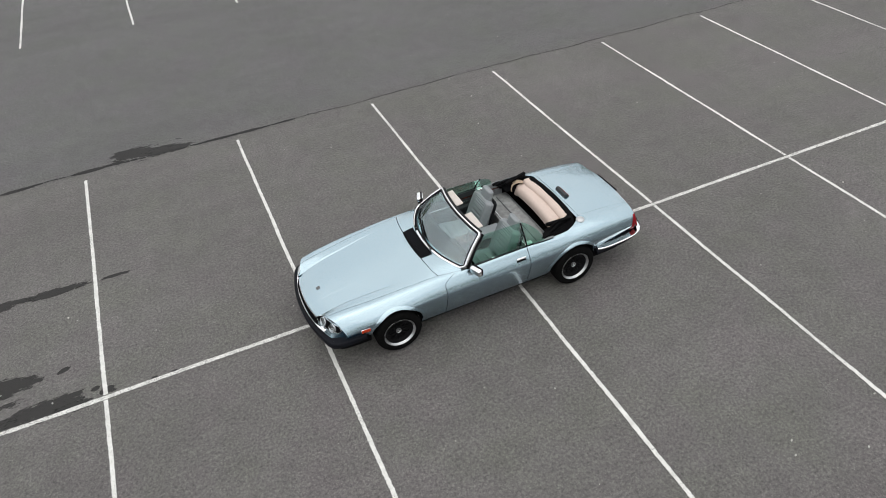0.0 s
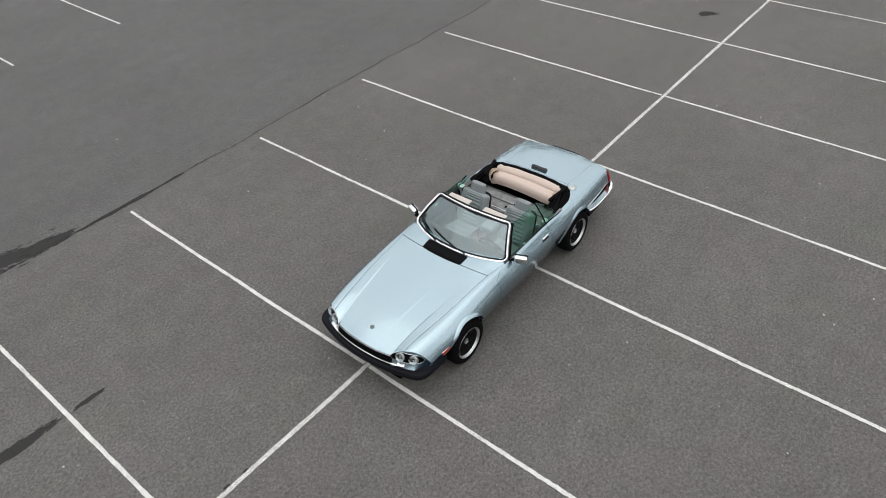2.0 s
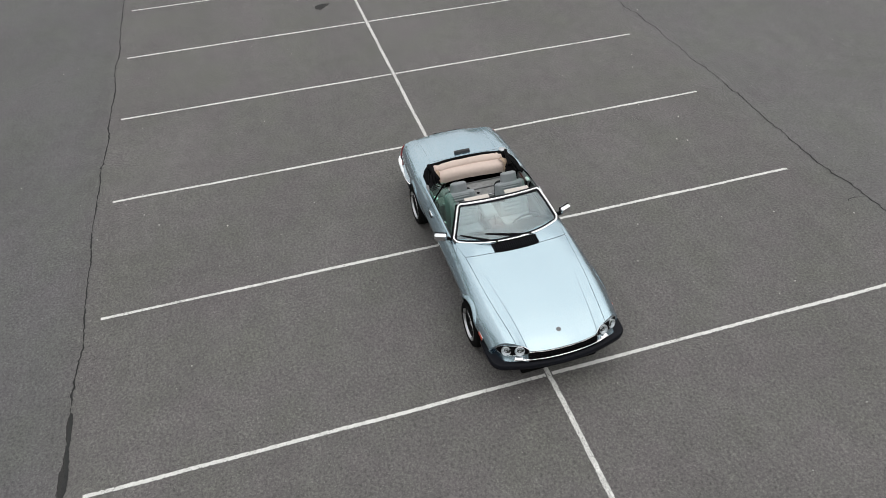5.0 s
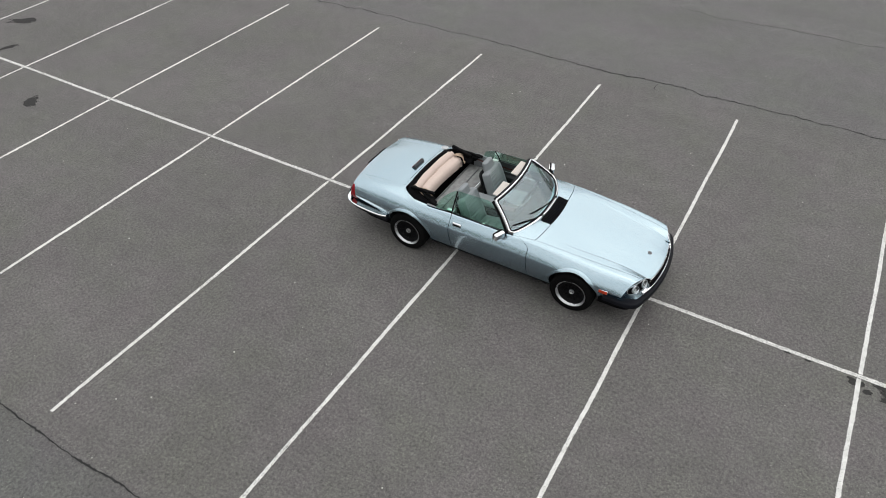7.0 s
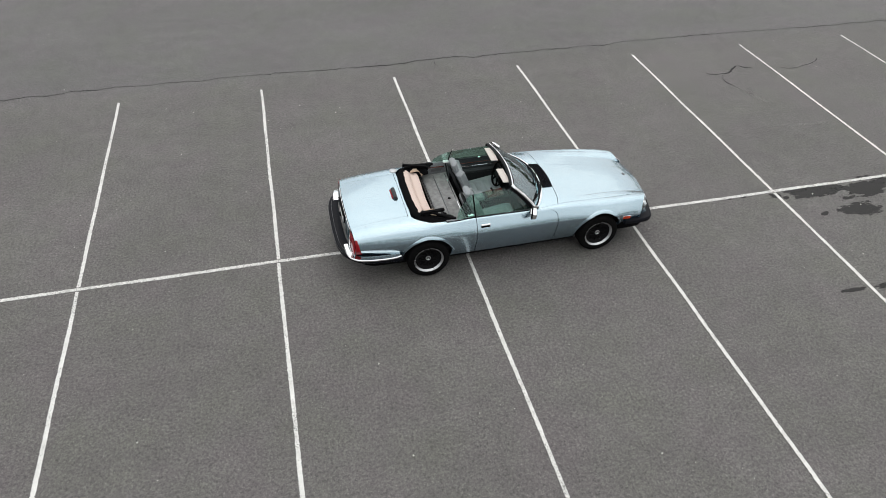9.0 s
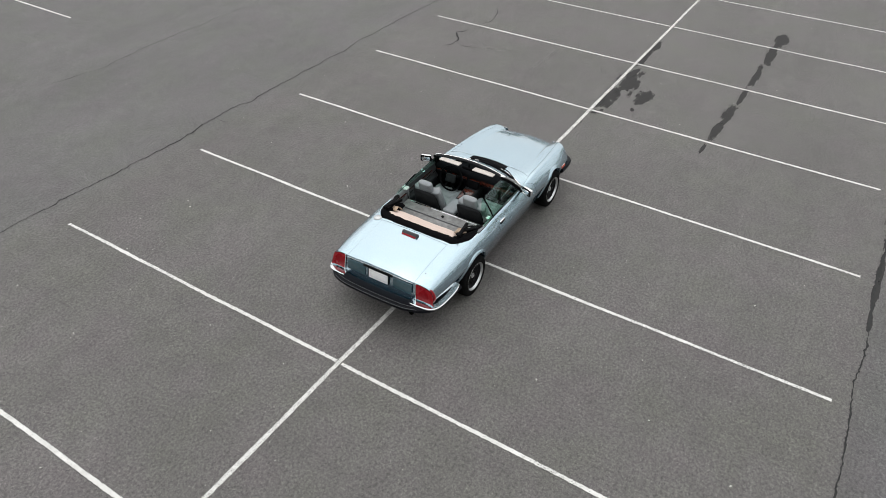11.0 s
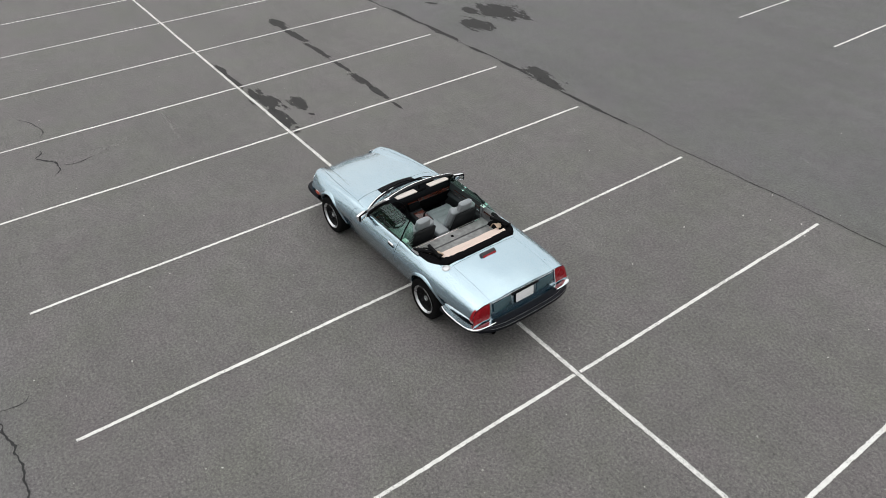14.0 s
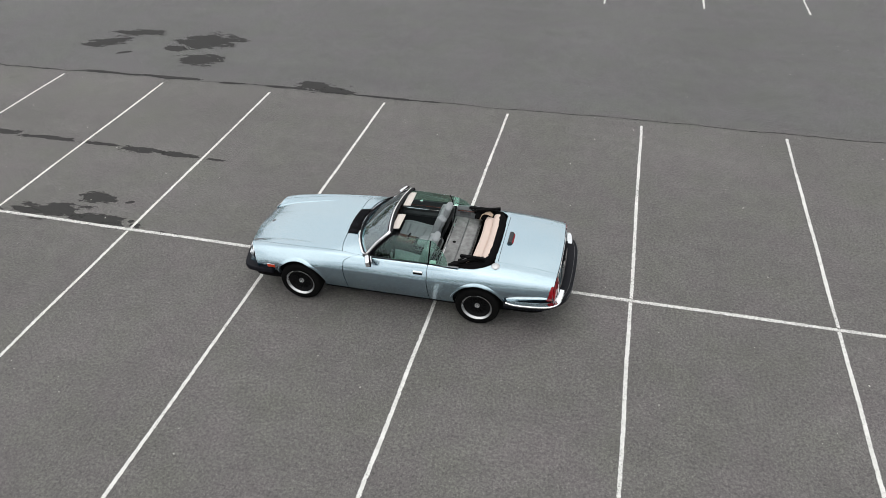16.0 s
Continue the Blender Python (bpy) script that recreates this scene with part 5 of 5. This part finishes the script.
# ---- rear shelf and side trims ----
bm = bmesh.new()
box(bm, (2.16, 0, 0.66), (0.42, 1.34, 0.06), Euler((0, 0.03, 0)).to_matrix(), 0.015)
shelf = part("rear_shelf", bm, CARPET, car, "grey carpeted luggage shelf behind the seats")
bm = bmesh.new()
box(bm, (1.965, 0, 0.50), (0.03, 1.30, 0.36), Euler((0, 0.08, 0)).to_matrix(), 0.01)
part("shelf_front", bm, CARPET, shelf)
bm = bmesh.new()
lathe(bm, [(0.0, 0.004), (0.014, 0.004), (0.020, 0.007), (0.024, 0.004), (0.024, -0.01)], 20, axis="z")
bm.transform(Matrix.Translation((2.075, 0.02, 0.694)))
part("shelf_lock", bm, BLACK, shelf, "small round black lock in the shelf")
for u in (1.985, 2.17, 2.345):
    tube("luggage_rail", [(u, -0.60 + 1.2 * i / 6, 0.698) for i in range(7)], 0.008, CHROME if u < 2.1 else GREYPLASTIC, shelf, "bright luggage rail", n=6)
for side in (-1, 1):
    bm = bmesh.new()
    rows = [[(u, side * v, w) for v, w in ((0.752, 0.855), (0.715, 0.852), (0.695, 0.82), (0.685, 0.70), (0.69, 0.45))] for u in [1.885 + 0.42 * i / 8 for i in range(9)]]
    grid_mesh(bm, rows)
    trim = part("quarter_trim", bm, TRIM_GREY, car, "grey rear quarter trim panel")
    tube("wood_strip", [(1.98 + 0.26 * i / 6, side * 0.684, 0.79) for i in range(7)], 0.011, WOOD, trim, "walnut strip", n=6)
    bm = bmesh.new()
    box(bm, (2.10, side * 0.683, 0.742), (0.17, 0.012, 0.05), None, 0.004)
    part("speaker_grille", bm, GREYPLASTIC, trim, "speaker grille")
    bm = bmesh.new()
    box(bm, (1.945, side * 0.70, 0.862), (0.09, 0.06, 0.028), None, 0.010, 3)
    part("belt_guide", bm, CHROME if side > 0 else PLATE, trim, "pale seat belt guide")
    tube("seat_belt", smooth_path([(1.95, side * 0.695, 0.85), (1.93, side * 0.675, 0.70), (1.90, side * 0.66, 0.50)], 6), 0.022, LEATHER_DARK, trim, "dark seat belt", flat=0.12, n=6)

# ---- folded top ----
well = bmesh.new()
rows = [[(u - (0.12 if abs(v) > 0.6 and u > 2.5 else 0), v, w) for u, w in ((2.36, 0.70), (2.37, 0.52), (2.72, 0.52), (2.755, 0.85 - 0.06 * (abs(v) > 0.6)))] for v in (-0.68, -0.5, 0, 0.5, 0.68)]
grid_mesh(well, rows)
folded = part("hood_well", well, DARK, car, "black well for the folded top")
horseshoe = [(2.235, 0.670, 0.832), (2.36, 0.690, 0.846), (2.52, 0.680, 0.862), (2.635, 0.615, 0.876), (2.705, 0.49, 0.888), (2.735, 0.28, 0.898), (2.742, 0, 0.901)]
bm = bmesh.new()
path = smooth_path(mirrored(horseshoe)[::-1], 6)
rows = []
for i, p in enumerate(path):
    way = (path[min(i + 1, len(path) - 1)] - path[max(i - 1, 0)]).normalized()
    out = way.cross(Vector((0, 0, 1))).normalized()
    if out.dot(p - Vector((2.2, 0, 0.9))) < 0:
        out = -out
    k = 0.006 * noise.noise(p * 14)
    slim = 0.45 + 0.55 * min(1.0, min(i, len(path) - 1 - i) / 7)
    rows.append([p + out * a * slim + Vector((0, 0, h * slim + k)) for a, h in ((-0.085, -0.08), (-0.080, 0.0), (-0.06, 0.022), (-0.03, 0.028), (0.005, 0.022), (0.032, 0.006), (0.046, -0.016), (0.04, -0.05))])
vs = grid_mesh(bm, rows)
bm.faces.new(vs[0])
bm.faces.new(list(reversed(vs[-1])))
part("hood_cover", bm, HOODCLOTH, car, "black cloth rim of the folded top")
# pale lining, rolled in two folds
bm = bmesh.new()
fold = smooth_path([(2.440, 0, 0.72), (2.438, 0, 0.80), (2.462, 0, 0.850), (2.51, 0, 0.868), (2.565, 0, 0.872), (2.588, 0, 0.862), (2.600, 0, 0.895), (2.635, 0, 0.922), (2.685, 0, 0.920), (2.715, 0, 0.88)], 6)
rows = []
for j in range(65):
    v = -0.535 + 1.07 * j / 64
    e = abs(v) / 0.535
    row = []
    for i, p in enumerate(fold):
        d = Vector((p.x, v, p.z))
        pinch = 1 - 0.45 * max(0, e - 0.80) / 0.20
        d.z = 0.70 + (p.z - 0.70) * (0.97 + 0.03 * pinch) - 0.02 * e**4
        d.x += -0.03 * e * e * (p.x > 2.57) * 1.0 + 0.012 * math.sin(v * 5 + 1) * (p.x < 2.56)
        crumple = max(0.0, e - 0.72) / 0.28
        d += Vector((0.020, 0, 0.026)) * crumple * noise.noise(Vector((p.x * 16, v * 22, p.z * 16)))
        d.z += 0.006 * noise.noise(Vector((p.x * 9, v * 5, 2)))
        row.append(d)
    rows.append(row)
grid_mesh(bm, rows)
part("hood_lining", bm, BEIGE, car, "beige cloth lining of the folded top in two rolls")
for side in (-1, 1):
    # black hinge frame of the top
    links = [
        ([(2.19, 0.665, 0.858), (2.33, 0.655, 0.895), (2.47, 0.60, 0.925), (2.62, 0.565, 0.945)], 0.020),
        ([(2.21, 0.625, 0.850), (2.36, 0.605, 0.878), (2.53, 0.575, 0.905)], 0.015),
        ([(2.62, 0.59, 0.905), (2.50, 0.585, 0.950), (2.38, 0.60, 0.935), (2.28, 0.63, 0.90)], 0.013),
        ([(2.30, 0.69, 0.862), (2.42, 0.665, 0.885), (2.56, 0.62, 0.895)], 0.012),
        ([(2.16, 0.70, 0.850), (2.24, 0.69, 0.870), (2.30, 0.665, 0.868)], 0.026),
    ]
    for pts, r in links:
        tube("hood_frame", smooth_path([(u, side * v, w) for u, v, w in pts], 6), r, BLACK, car, "black folding-top hinge link", flat=0.7)
    bm = bmesh.new()
    box(bm, (2.47, side * 0.580, 0.932), (0.36, 0.045, 0.042), Euler((0, -0.10, side * 0.18)).to_matrix(), 0.008)
    part("hood_rail", bm, BLACK, car, "black folded roof rail")
    # folded outer cloth between the lining and the rim
    bm = bmesh.new()
    rows = []
    for i in range(19):
        u = 2.27 + 0.44 * i / 18
        k = math.sin(math.pi * (0.12 + 0.80 * i / 18))
        rows.append([(u + 0.008 * noise.noise(Vector((u * 9, a * 7, side))), side * (0.505 + 0.175 * a * (1 - 0.25 * (i / 18) ** 3)), 0.80 + 0.085 * k * (1 - (2 * a - 1) ** 4) + 0.014 * noise.noise(Vector((u * 13, a * 6, 3 + side)))) for a in [j / 10 for j in range(11)]])
    grid_mesh(bm, rows)
    part("hood_side_fold", bm, HOODCLOTH, car, "black cloth folds beside the lining")
    # loose end of the lining
    bm = bmesh.new()
    pts = smooth_path([(2.36, side * 0.50, 0.80), (2.40, side * 0.56, 0.862), (2.47, side * 0.545, 0.900), (2.55, side * 0.50, 0.895)], 6)
    rows = []
    for i, p in enumerate(pts):
        w = 0.05 * (0.4 + math.sin(math.pi * i / (len(pts) - 1)))
        rows.append([p + Vector((0.25 * w * k, w * k * 0.9 - side * 0.0, 0.012 * math.cos(k * 4 + i * 0.4))) for k in (-1, -0.5, 0, 0.5, 1)])
    part("lining_tuck", thick(rows, 0.006), simple("tan_lining_fold", (0.40, 0.30, 0.22), 0.9, vary=0.1, scale=40, relief=0.003) if side < 0 else bpy.data.materials["tan_lining_fold"], car, "crumpled tan end of the lining")


# ---- woods round the car park, far outside the view ----
def far_woods():
    """A belt of broadleaved trees: trunks with limbs, and crowns of many small leaf clumps."""
    rng = random.Random(11)
    verts, faces, kinds = [], [], []

    def quad(c, r):
        n = Vector((rng.gauss(0, 1), rng.gauss(0, 1), rng.gauss(0.4, 1))).normalized()
        a = n.orthogonal().normalized() * r
        b = n.cross(a).normalized() * r * rng.uniform(0.5, 0.9)
        k = len(verts)
        verts.extend([c + a, c + b * 0.9 + a * 0.2, c - a, c - b])
        faces.append((k, k + 1, k + 2, k + 3))
        kinds.append(0)

    def limb(a, b, r0, r1):
        way = (b - a).normalized()
        s = way.orthogonal().normalized()
        t = way.cross(s)
        k = len(verts)
        for p, r in ((a, r0), (b, r1)):
            for i in range(6):
                q = i * math.pi / 3
                verts.append(p + (s * math.cos(q) + t * math.sin(q)) * r)
        for i in range(6):
            faces.append((k + i, k + (i + 1) % 6, k + 6 + (i + 1) % 6, k + 6 + i))
            kinds.append(1)

    # the stand is tallest behind the car and thins out ahead of it
    stand = keyed((0, 1.25), (45, 1.6), (90, 1.1), (135, 1.0), (180, 0.55), (225, 0.75), (270, 1.1), (315, 1.2), (360, 1.25))
    for i in range(120):
        a = 2 * math.pi * (i + rng.uniform(-0.3, 0.3)) / 120
        d = rng.uniform(54, 68)
        foot = Vector((2.5 + d * math.cos(a), d * math.sin(a), 0))
        high = rng.uniform(10.5, 14.5) * stand(math.degrees(a) % 360)
        top = foot + Vector((rng.uniform(-0.5, 0.5), rng.uniform(-0.5, 0.5), high * 0.75))
        limb(foot, top, 0.22, 0.06)
        wide = high * rng.uniform(0.22, 0.32)
        lobes = []
        for _ in range(9):
            e = Vector((rng.gauss(0, 0.55), rng.gauss(0, 0.55), 0)) * wide
            c = foot + e + Vector((0, 0, high * rng.uniform(0.28, 0.92)))
            limb(foot + (top - foot) * rng.uniform(0.3, 0.8), c, 0.07, 0.02)
            lobes.append((c, wide * rng.uniform(0.35, 0.6)))
        for c, r in lobes:
            for _ in range(42):
                o = Vector((rng.gauss(0, 1), rng.gauss(0, 1), rng.gauss(0, 0.8))).normalized() * r * rng.uniform(0.55, 1.05)
                quad(c + o, rng.uniform(0.25, 0.5))
    me = bpy.data.meshes.new("far_woods")
    me.from_pydata([tuple(v) for v in verts], [], faces)
    me.materials.append(simple("leaves", (0.075, 0.115, 0.055), 0.7, vary=0.35, scale=0.6))
    me.materials.append(simple("bark", (0.09, 0.075, 0.06), 0.9, vary=0.3, scale=8))
    me.polygons.foreach_set("material_index", kinds)
    return tagged(new("far_woods", me), "belt of dark green broadleaved trees round the car park", "trees", kind="stuff")


far_woods()
